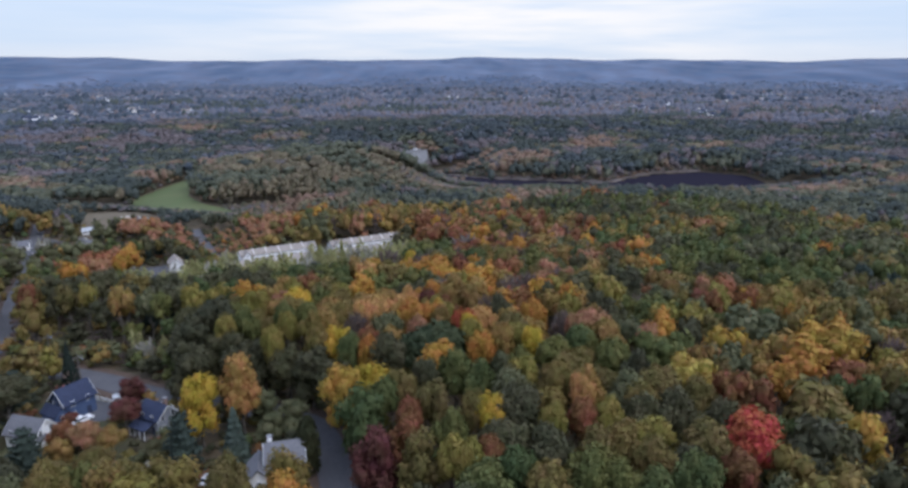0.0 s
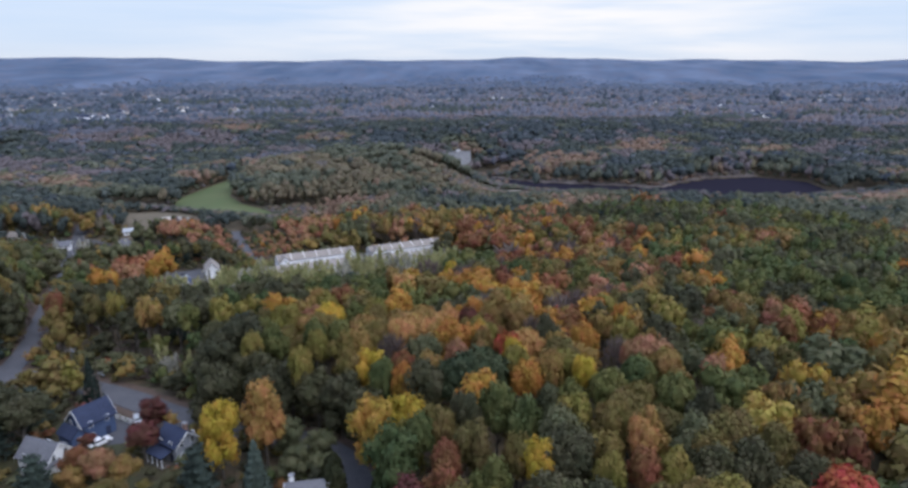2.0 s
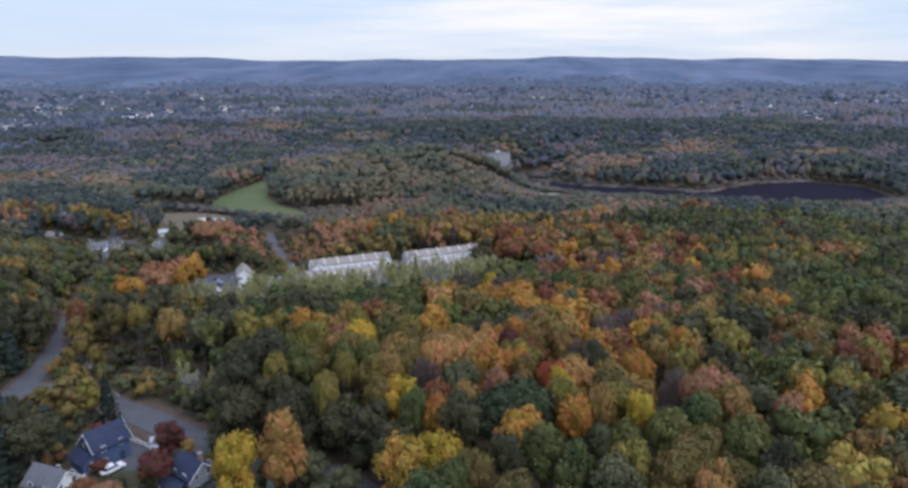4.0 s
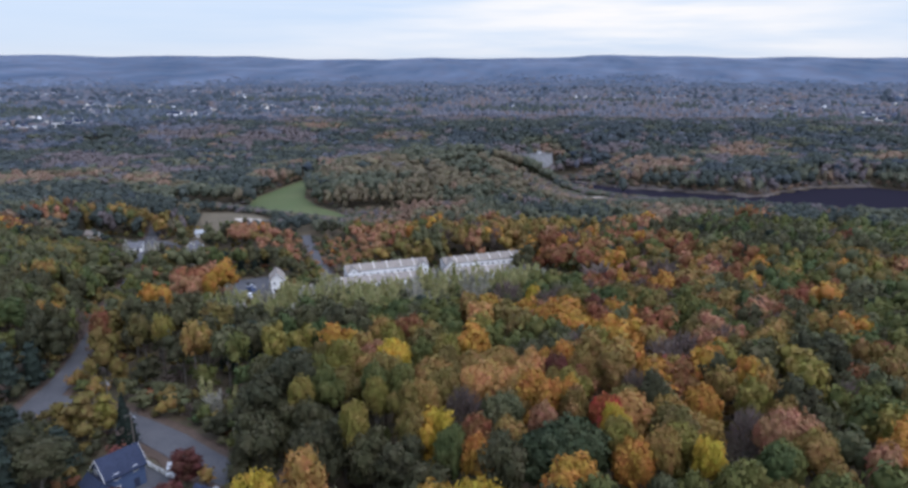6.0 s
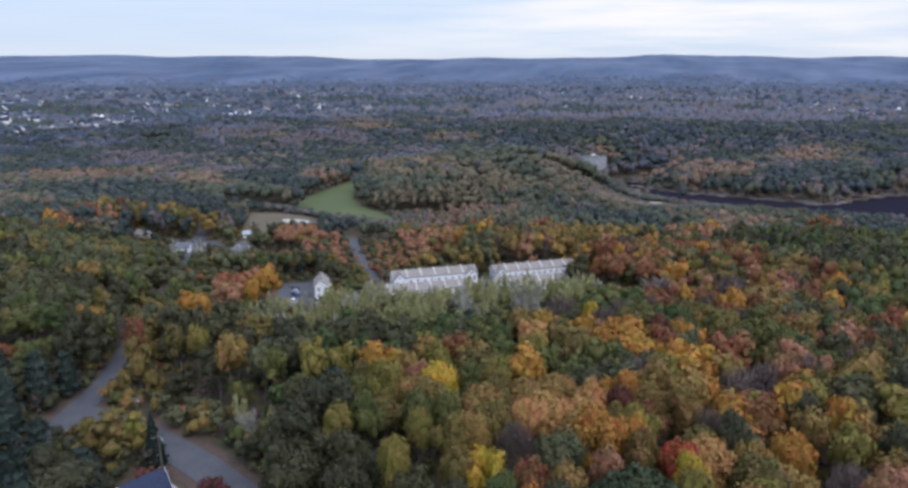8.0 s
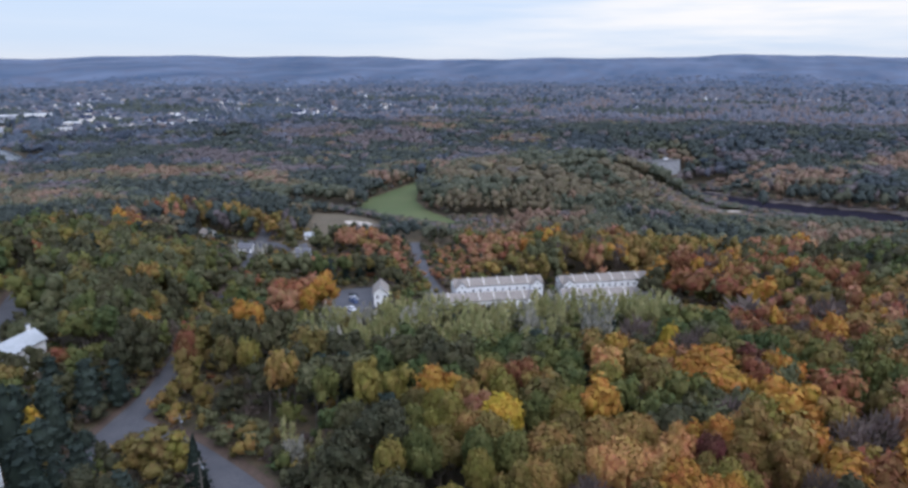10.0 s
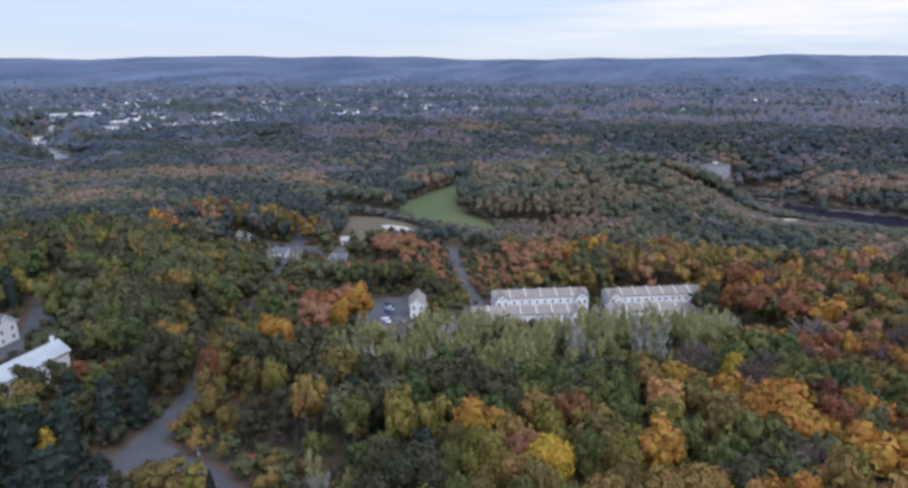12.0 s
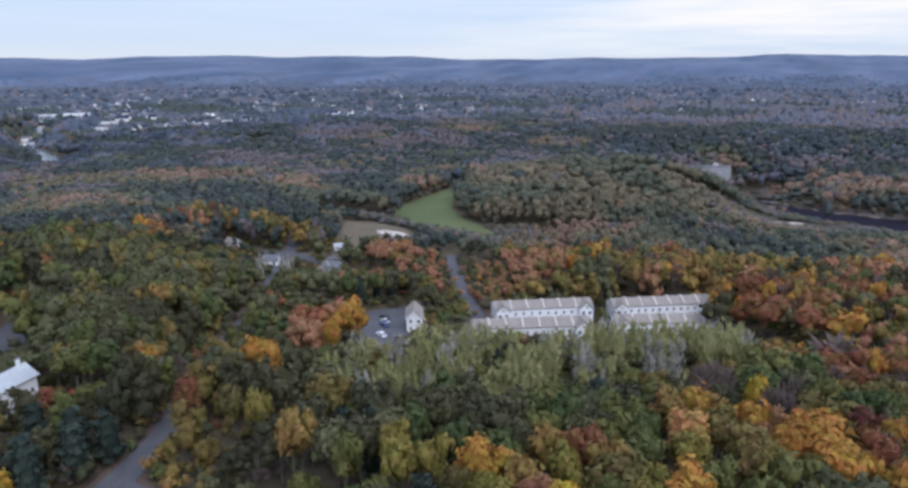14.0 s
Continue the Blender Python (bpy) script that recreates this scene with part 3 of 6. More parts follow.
def crown_cone(seed, lod, R=3.0, H=13.0, z0=1.0, fat=1.0):
    """A conifer of drooping whorls."""
    rng = np.random.default_rng(seed)
    n = {0: 1100, 1: 260, 2: 40, 3: 16}[lod]
    u = 1 - np.sqrt(rng.uniform(0, 1, n))
    whorl = 0.82 + 0.18 * np.cos(u * 2 * np.pi * 9)
    a = rng.uniform(0, 2 * np.pi, n)
    lean = 1 + 0.18 * np.sin(a * 5 + seed)
    rad = R * (1 - u) ** (0.85 * fat) * whorl * lean * rng.uniform(0.8, 1.08, n)
    pos = np.stack([rad * np.cos(a), rad * np.sin(a), z0 + u * H], -1)
    nrm = np.stack([np.cos(a), np.sin(a), np.full(n, 0.7)], -1) + 0.4 * rng.normal(size=(n, 3))
    out = [tufts(pos, nrm, {0: 0.62, 1: 1.1, 2: 2.2, 3: 3.0}[lod], rng, lod == 0)]
    k = 10
    ang = np.arange(k) * 2 * np.pi / k
    prof = [(0.0, 0.55), (0.05, 0.86), (0.35, 0.60), (0.7, 0.30), (0.97, 0.03)]
    v = np.array([[R * q * (1 + 0.12 * rng.normal()) * np.cos(t), R * q * np.sin(t), z0 + p * H] for p, q in prof for t in ang])
    f = [(i * k + j, i * k + (j + 1) % k, (i + 1) * k + j) for i in range(4) for j in range(k)] + [(i * k + (j + 1) % k, (i + 1) * k + (j + 1) % k, (i + 1) * k + j) for i in range(4) for j in range(k)]
    return join(out + [(v, np.array(f))])


def crown_column(seed, lod, R=1.7, H=12.5, z0=1.0):
    """A narrow upright crown, rounded at the top."""
    rng = np.random.default_rng(seed)
    n = {0: 620, 1: 150, 2: 30, 3: 14}[lod]
    u, a = rng.uniform(0, 1, n), rng.uniform(0, 2 * np.pi, n)
    prof = np.sqrt(np.clip(1 - (2 * u - 0.85) ** 2 / 1.35, 0.02, 1))
    rad = R * prof * rng.uniform(0.86, 1.12, n) * (1 + 0.12 * np.sin(a * 4 + seed))
    pos = np.stack([rad * np.cos(a), rad * np.sin(a), z0 + u * H], -1)
    nrm = np.stack([np.cos(a), np.sin(a), 0.3 + u], -1) + 0.35 * rng.normal(size=(n, 3))
    iv, jf = ICO[2]
    core = iv * [R * 0.86, R * 0.86, H * 0.48] + [0, 0, z0 + H * 0.49]
    return join([tufts(pos, nrm, {0: 0.55, 1: 1.0, 2: 1.7, 3: 2.4}[lod], rng, lod == 0, 1.3), (core, jf)])


def crown_poplar(seed, lod, R=2.1, H=11.5, z0=2.5):
    """A few tall soft plumes of pale leaves on thin stems, seen through in places."""
    rng = np.random.default_rng(seed)
    k = 5
    n = {0: 640, 1: 340, 2: 80, 3: 20}[lod]
    foot = rng.normal(size=(k, 2)) * 0.55
    tip = foot * 2.0 + rng.normal(size=(k, 2)) * 0.6
    top = z0 + H * rng.uniform(0.6, 1.0, k)
    s, u = rng.integers(0, k, n), rng.uniform(0, 1, n)
    xy = foot[s] + (tip[s] - foot[s]) * u[:, None]
    spread = (0.18 + 0.62 * np.sin(np.pi * np.clip(u, 0, 1) ** 0.8))[:, None]
    out = rng.normal(size=(n, 2))
    pos = np.column_stack([xy + out * spread, z0 - 0.5 + (top[s] - z0) * u])
    nrm = np.column_stack([out, np.full(n, 0.6)])
    pieces = [tufts(pos, nrm, {0: 0.40, 1: 0.52, 2: 0.95, 3: 2.0}[lod], rng, lod == 0, 1.8)]
    for j in range(k):
        p, q = np.array([*foot[j], z0 - 1.5]), np.array([*tip[j], top[j]])
        w = np.array([[0.09, 0, 0], [-0.05, 0.08, 0], [-0.05, -0.08, 0]])
        pieces.append((np.vstack([p + w, q[None]]), np.array([[0, 1, 3], [1, 2, 3], [2, 0, 3]])))
    return join(pieces)


def crown_bare(seed, lod, R=3.8, H=9.5, z0=4.5):
    """Fine leafless twigs in a rounded haze."""
    rng = np.random.default_rng(seed)
    n = {0: 800, 1: 300, 2: 70, 3: 30}[lod]
    d = unit(rng.normal(size=(n, 3)) + [0, 0, 0.4])
    q = rng.uniform(0.35, 1, (n, 1)) ** 0.6
    pos = d * q * [R, R, H * 0.5] + [0, 0, z0 + H * 0.45]
    a = unit(d + [0, 0, 0.9] + 0.5 * rng.normal(size=(n, 3)))
    b = unit(np.cross(a, rng.normal(size=(n, 3))))
    ln, wd = {0: 1.1, 1: 1.4, 2: 2.4, 3: 3.2}[lod], {0: 0.10, 1: 0.18, 2: 0.5, 3: 0.8}[lod]
    s = rng.uniform(0.6, 1.4, (n, 1))
    v = np.stack([pos - a * ln * s * 0.5 - b * wd * s, pos - a * ln * s * 0.5 + b * wd * s, pos + a * ln * s * 0.6], 1).reshape(-1, 3)
    return v, np.arange(n * 3).reshape(-1, 3)


def stem(seed, lod, top=8.0, width=0.26):
    """A tapered trunk with limbs."""
    rng = np.random.default_rng(seed)
    k = 6 if lod == 0 else 4
    out = []

    def limb(p, q, r0, r1):
        p, q = np.array(p, float), np.array(q, float)
        d = unit(q - p)
        a = unit(np.cross(d, [0.3, 0.9, 0.2]))
        b = np.cross(d, a)
        t = np.arange(k) * 2 * np.pi / k
        ring = np.cos(t)[:, None] * a + np.sin(t)[:, None] * b
        v = np.vstack([p + ring * r0, q + ring * r1])
        j = np.arange(k)
        f = np.concatenate([np.stack([j, (j + 1) % k, k + j], -1), np.stack([(j + 1) % k, k + (j + 1) % k, k + j], -1)])
        out.append((v, f))

    bend = rng.normal(size=2) * 0.25
    limb((0, 0, -0.6), (bend[0], bend[1], top * 0.55), width * 1.35, width)
    limb((bend[0], bend[1], top * 0.55), (0, 0, top), width, width * 0.5)
    for j in range({0: 5, 1: 2, 2: 0}[lod]):
        a = rng.uniform(0, 6.28)
        z = top * rng.uniform(0.45, 0.8)
        limb((bend[0], bend[1], z), (1.9 * math.cos(a), 1.9 * math.sin(a), z + rng.uniform(1.5, 3)), width * 0.5, width * 0.2)
    return join(out)


SHAPES = {"round": (crown_round, 6), "bush": (crown_bush, 3), "broad": (crown_broad, 5), "small": (crown_small, 3), "pine": (crown_pine, 3), "cone": (crown_cone, 2), "column": (crown_column, 1), "poplar": (crown_poplar, 3), "bare": (crown_bare, 2)}
FORM = {"pine": "pine", "blue": "cone", "spruce": "cone", "poplar": "poplar", "birch": "poplar", "bare": "bare", "column": "column", "yellow_oval": "bush", "orange_oval": "bush"}
LEAF["column"] = leafy("olive_cedar_needles", (0.040, 0.044, 0.020), (0.062, 0.064, 0.028))
LEAF["yellow_oval"], LEAF["orange_oval"] = LEAF["yellow"], leafy("golden_orange_leaves", (0.35, 0.200, 0.065), (0.42, 0.25, 0.08))
KINDS = list(LEAF)
PROTO = {(s, k, lod): make(11 + 7 * k + lod, lod) for s, (make, count) in SHAPES.items() for k in range(count) for lod in (0, 1, 2, 3)}
STEM = {lod: stem(5 + lod, lod) for lod in (0, 1)}
CROWN_MESH = {(s, k, kind, lod): from_arrays("crown", *PROTO[s, k, lod], [LEAF[kind]], smooth=True)
              for kind in KINDS if not kind.startswith("far_") for s in ([FORM[kind]] if kind in FORM else ["round", "bush", "small"]) for k in range(SHAPES[s][1]) for lod in (0, 1)}
TRUNK_MESH = from_arrays("trunk", *STEM[0], [BARK])

WORDS = {
    "green": "green broadleaf tree with a full rounded crown", "dark": "dark green oak with a dense lumpy crown",
    "olive": "olive-yellow tree just turning colour", "tan": "tan-brown autumn tree with drying leaves",
    "yellow": "bright yellow autumn maple with a full crown", "orange": "orange autumn maple with a full crown",
    "rust": "rust-brown autumn oak with thick leaves", "red": "bright red autumn maple standing among green trees",
    "maroon": "dark maroon tree with dense leaves", "bare": "leafless grey-brown tree with fine twigs",
    "birch": "slim pale grey tree with bare upright stems", "poplar": "tall pale yellow-green poplar with upright sprays", "blue": "blue-green spruce with drooping boughs",
    "amber": "amber autumn maple with a broad crown", "straw": "pale yellow tree with a broad sunlit crown",
    "peach": "pale orange maple with a spreading crown", "salmon": "dull pink-orange tree with thinning leaves",
    "sage": "grey-green tree with a wide dense crown", "deep": "deep blue-green broadleaf tree with a massive crown",
    "gold": "golden-green tree with a flat broad crown",
    "yellow_oval": "tall bright yellow maple beside the houses", "orange_oval": "tall orange maple beside the yellow maple",
    "pine": "dark blue-green pine with a broad full crown", "mauve": "leafless mauve-brown tree with dense twigs",
    "spruce": "dark conical spruce beside the house", "column": "tall dark columnar cedar at the road's edge"}

# ---- where trees cannot stand ----
KEEP_OUT = [(GREEN_FIELD, 1), (DRY_FIELD, 2), (PARKING, 3), (LAKE, 0.8), (RIVER, 1), (SKY_GLINT, 1), (LAWN_AREA, 1), (YARD_AREA, 2), (COURT, 3), (STREET, 1.5)]
TOWN_ROWS = [(-87.5, 314.8, 30, 37, -19.0), (-47.6, 342.4, 30.5, 40, -21.2), (-86.2, 295.0, 29, 41, -18.9), (-43.2, 323.4, 25, 38, -21.0)]
CLEAR = [(-33, 96, 7), (-27, 98, 5), (-151, 206, 2.5), (-158, 218, 2.5), (-165, 231, 2.5), (-173, 244, 2.5), (-180, 256, 2.5), (-33, 338, 8), (-30.5, 99.5, 4.5), (-50.5, 95.5, 5), (-102, 296, 8), (-122, 277, 8),
         (-166, 163, 9.5), (-203, 180, 9), (-198, 182, 8), (-191, 171, 7), (-124, 128, 9), (-44, 746, 15), (-36, 752, 12), (-34, 728, 10), (-88, 295, 9), (-212, 318, 7), (-198, 345, 8), (-188, 322, 7),
         (-219, 321, 8), (-255, 336, 7), (-203, 355, 7), (-190.5, 328, 7), (-197, 337, 5), (-249, 365, 6), (-733, 671, 13), (-695, 747, 20), (-676, 813, 18), (-538, 704, 18), (-710, 1088, 26), (-275, 1035, 20), (-210, 1023, 24),
         (-934, 776, 24)]
ROAD_LINES = [(np.array(smooth_line(p, 6.0)), w / 2 + by) for (p, w), by in zip(ROADS, (0.6, 2.6, 0.9, 2.0))]


def free(x, y):
    ok = np.ones(x.shape, bool)
    for poly, by in KEEP_OUT:
        ok &= inside_by(poly, x, y) < -by
    for cx, cy, r in CLEAR:
        ok &= np.hypot(x - cx, y - cy) > r
    for cx, cy, rot, L, base in TOWN_ROWS:
        c, q = math.cos(radians(rot)), math.sin(radians(rot))
        ok &= (np.abs((x - cx) * c + (y - cy) * q) > L / 2 + 3.0) | (np.abs((y - cy) * c - (x - cx) * q) > 7.8)
    for line, r in ROAD_LINES:
        box_in = (x > line[:, 0].min() - 9) & (x < line[:, 0].max() + 9) & (y > line[:, 1].min() - 9) & (y < line[:, 1].max() + 9)
        idx = np.where(box_in)[0]
        if len(idx):
            d = np.hypot(x[idx, None] - line[None, :, 0], y[idx, None] - line[None, :, 1]).min(1)
            ok[idx[d < r]] = False
    return ok


# ---- which trees grow where ----
DARK_SIDE = ["dark", "pine", "green", "sage", "olive", "gold", "tan", "orange", "salmon", "rust", "bare", "yellow"]
MIX = {
    "ridge": [0.44, 0.02, 0.24, 0.16, 0.07, 0.02, 0.02, 0.01, 0.00, 0.01, 0.02, 0.00],
    "warm": [0.14, 0.00, 0.13, 0.06, 0.17, 0.06, 0.15, 0.11, 0.06, 0.07, 0.05, 0.00],
    "dusk": [0.20, 0.00, 0.16, 0.08, 0.16, 0.03, 0.11, 0.05, 0.03, 0.06, 0.12, 0.00],
    "blaze": [0.04, 0.00, 0.06, 0.02, 0.12, 0.10, 0.22, 0.24, 0.10, 0.06, 0.04, 0.00],
    "glade": [0.20, 0.00, 0.18, 0.08, 0.18, 0.08, 0.12, 0.05, 0.03, 0.05, 0.03, 0.00],
    "thin": [0.12, 0.00, 0.10, 0.08, 0.15, 0.00, 0.14, 0.05, 0.07, 0.11, 0.18, 0.00],
    "bare": [0.06, 0.00, 0.04, 0.06, 0.08, 0.00, 0.14, 0.03, 0.04, 0.10, 0.45, 0.00],
    "shade": [0.40, 0.04, 0.22, 0.12, 0.14, 0.02, 0.03, 0.01, 0.00, 0.01, 0.01, 0.00],
    "rust": [0.12, 0.00, 0.04, 0.04, 0.08, 0.00, 0.10, 0.04, 0.06, 0.32, 0.20, 0.00],
    "salmon": [0.02, 0.00, 0.02, 0.03, 0.06, 0.00, 0.17, 0.06, 0.52, 0.08, 0.04, 0.00],
    "left": [0.36, 0.03, 0.12, 0.18, 0.17, 0.01, 0.04, 0.01, 0.00, 0.03, 0.05, 0.00],
    "pines": [0.34, 0.42, 0.10, 0.06, 0.00, 0.00, 0.00, 0.00, 0.00, 0.00, 0.08, 0.00],
    "scrub": [0.10, 0.00, 0.14, 0.28, 0.20, 0.00, 0.10, 0.00, 0.00, 0.05, 0.13, 0.00],
    "behind": [0.10, 0.00, 0.12, 0.10, 0.18, 0.01, 0.20, 0.02, 0.08, 0.10, 0.09, 0.00],
    "edge": [0.36, 0.06, 0.24, 0.16, 0.12, 0.01, 0.01, 0.00, 0.00, 0.01, 0.03, 0.00]}
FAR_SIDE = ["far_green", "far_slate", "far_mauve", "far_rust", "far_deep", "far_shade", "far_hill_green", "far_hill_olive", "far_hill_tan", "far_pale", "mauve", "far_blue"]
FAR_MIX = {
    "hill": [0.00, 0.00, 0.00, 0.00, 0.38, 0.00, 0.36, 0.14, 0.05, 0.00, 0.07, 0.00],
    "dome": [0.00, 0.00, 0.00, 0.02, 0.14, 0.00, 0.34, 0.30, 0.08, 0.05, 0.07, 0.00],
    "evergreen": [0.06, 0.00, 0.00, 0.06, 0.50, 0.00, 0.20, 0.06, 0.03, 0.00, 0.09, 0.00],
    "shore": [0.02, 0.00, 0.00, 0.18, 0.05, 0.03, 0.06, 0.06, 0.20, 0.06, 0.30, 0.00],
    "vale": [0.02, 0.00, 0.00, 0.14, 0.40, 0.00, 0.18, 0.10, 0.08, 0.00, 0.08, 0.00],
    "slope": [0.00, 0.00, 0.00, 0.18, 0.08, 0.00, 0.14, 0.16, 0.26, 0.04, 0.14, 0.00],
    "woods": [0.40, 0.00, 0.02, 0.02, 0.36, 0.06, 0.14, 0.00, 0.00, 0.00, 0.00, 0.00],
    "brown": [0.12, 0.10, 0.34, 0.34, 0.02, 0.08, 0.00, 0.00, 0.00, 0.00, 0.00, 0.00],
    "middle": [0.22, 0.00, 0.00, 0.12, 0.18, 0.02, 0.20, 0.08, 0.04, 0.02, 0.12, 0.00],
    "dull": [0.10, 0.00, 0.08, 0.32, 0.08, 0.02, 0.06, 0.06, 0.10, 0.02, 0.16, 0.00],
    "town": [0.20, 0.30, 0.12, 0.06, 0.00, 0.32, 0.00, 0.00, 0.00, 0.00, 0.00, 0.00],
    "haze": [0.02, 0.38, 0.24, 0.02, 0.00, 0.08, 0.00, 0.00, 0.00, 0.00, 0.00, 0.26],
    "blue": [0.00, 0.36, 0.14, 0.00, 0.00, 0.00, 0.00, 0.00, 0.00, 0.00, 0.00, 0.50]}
NEAR_ZONES = [  # centre, radius, mix
    (26, 166, 19, "blaze"), (-8, 128, 13, "blaze"), (-90, 156, 17, "scrub"), (-142, 142, 22, "pines"), (-120, 118, 26, "pines"), (-150, 160, 14, "pines"),
    (-162, 347, 21, "salmon"), (-172, 322, 11, "salmon"), (-140, 350, 17, "salmon"), (-240, 356, 17, "behind"), (-222, 356, 13, "behind"), (-276, 347, 20, "bare"), (-3, 350, 21, "rust"), (26, 350, 21, "rust"), (44, 338, 15, "rust"), (88, 410, 14, "rust"), (-117, 354, 24, "salmon"), (-150, 343, 20, "salmon"), (-130, 330, 12, "salmon"), (-95, 366, 20, "salmon"), (25, 388, 15, "salmon"), (75, 255, 9, "rust"),
    (-222, 339, 8, "rust"), (24, 290, 24, "bare"), (3, 268, 14, "bare"), (22, 255, 18, "bare"), (-26, 256, 13, "bare"), (48, 305, 22, "bare"), (-68, 378, 18, "bare"), (29, 205, 12, "bare"), (-273, 309, 14, "bare")]
FAR_ZONES = [
    (-450, 445, 48, "slope"), (-490, 413, 40, "slope"), (-408, 494, 45, "slope"), (-550, 570, 60, "evergreen"), (-285, 510, 42, "evergreen"), (-300, 392, 36, "evergreen"), (-338, 372, 32, "evergreen"),
    (-305, 261, 22, "evergreen"), (-955, 705, 80, "woods"), (-459, 765, 70, "brown"), (-773, 626, 55, "woods"), (3, 700, 40, "shore"), (60, 650, 42, "shore"), (80, 720, 45, "evergreen"), (162, 650, 40, "evergreen"),
    (155, 735, 45, "shore"), (-208, 1060, 60, "brown"), (-313, 915, 55, "woods"), (0, 945, 60, "woods")]


def mix_at(x, y):
    wave = 0.8 + 0.5 * noise.noise((x * 0.06, y * 0.06, 3.0))
    for cx, cy, r, m in NEAR_ZONES + FAR_ZONES:
        if math.hypot(x - cx, y - cy) < r * wave:
            return m
    r = math.hypot(x, y)
    n = noise.noise((x * 0.012, y * 0.012, 7.0))
    # bluer mixes, with more haze painted in, take over with distance
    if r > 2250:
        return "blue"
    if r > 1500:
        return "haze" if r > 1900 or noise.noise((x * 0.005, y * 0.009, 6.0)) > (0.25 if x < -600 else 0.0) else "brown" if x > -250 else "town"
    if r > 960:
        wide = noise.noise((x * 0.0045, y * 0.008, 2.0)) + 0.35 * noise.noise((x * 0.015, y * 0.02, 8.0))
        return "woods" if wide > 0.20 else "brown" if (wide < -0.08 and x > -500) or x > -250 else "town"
    # from about 400 m on, haze-muted kinds replace the near leaf colours
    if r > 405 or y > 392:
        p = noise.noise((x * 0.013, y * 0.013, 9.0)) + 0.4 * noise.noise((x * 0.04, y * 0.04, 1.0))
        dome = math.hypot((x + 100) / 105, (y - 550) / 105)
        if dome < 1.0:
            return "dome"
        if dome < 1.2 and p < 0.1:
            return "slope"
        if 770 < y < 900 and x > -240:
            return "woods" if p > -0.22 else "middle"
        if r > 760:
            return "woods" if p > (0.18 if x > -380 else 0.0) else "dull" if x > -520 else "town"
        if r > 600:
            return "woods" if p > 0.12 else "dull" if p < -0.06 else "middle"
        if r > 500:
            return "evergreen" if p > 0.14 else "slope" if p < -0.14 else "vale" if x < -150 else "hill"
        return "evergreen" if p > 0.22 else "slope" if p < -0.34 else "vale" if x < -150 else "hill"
    if x > 60 + 10 * n and y > 196 or x > 78 and y > 180:
        return "ridge" if n > -0.35 else "dusk"
    if x > 8 and y > 335:
        return "ridge"
    if y > 318 and -125 < x < 8:
        return "behind"
    if -30 < x < 70 and 176 + 8 * n < y < 248:
        return "dusk"
    if x > -30 and y > 225:
        return "thin"
    if x > -30 and y < 250:
        return "warm" if y > 128 else "glade"
    if x < -100:
        return "left"
    if y > 190 and x < -20:
        return "edge"
    return "shade" if x < -55 else "warm"


def species_at(x, y, rng):
    """Trees of a kind stand in drifts, with strays."""
    m = mix_at(x, y)
    names, weights = (FAR_SIDE, FAR_MIX[m]) if m in FAR_MIX else (DARK_SIDE, MIX[m])
    if rng.random() < (0.12 if m in FAR_MIX else 0.30):
        return rng.choices(names, weights)[0]
    k = 0.018 if m in FAR_MIX else 0.045
    u = 0.5 + 0.66 * noise.noise((x * k * 0.7, y * k, 11.0)) + (0.10 if m in FAR_MIX else 0.26) * noise.noise((x * k * 3, y * k * 3, 5.0))
    u = min(max(u, 0.0), 0.999) * sum(weights)
    for name, w in zip(names, weights):
        u -= w
        if u < 0:
            return name
    return names[0]


DAM_FOOT = [(-66, 738), (-48, 744), (-30, 752), (-12, 740), (-8, 652), (-20, 640), (-34, 664), (-54, 702)]
HOMES = [(-226, 318), (-214, 316), (-182, 324), (-182, 340), (-200, 358), (-214, 350), (-224, 330)]
ROAD_MOUTH = [(-134, 182), (-125, 182), (-117, 150), (-128, 150)]
ROAD_UP = [(-143, 192), (-156, 212), (-186, 262), (-176, 262), (-150, 216), (-138, 192)]
LONG_HOUSE = [(-176, 152), (-161, 152), (-159, 175), (-172, 177)]
LANE_SIDE = [(-209, 193), (-196, 176), (-199, 162), (-213, 190)]
SCRUB = [(-101, 151), (-85, 147.5), (-71, 142.5), (-79, 156), (-92, 164), (-108, 161)]
CLOSE_UP = [(-152, 376), (-143, 360), (-128, 334), (-114, 312), (-107, 314), (-121, 338), (-136, 363), (-145, 379)]
TOWN_FRONT = [(-106, 284), (-86, 291), (-66, 304), (-58, 309), (-40, 316), (-22, 326), (-24, 345), (-60, 334), (-104, 306)]


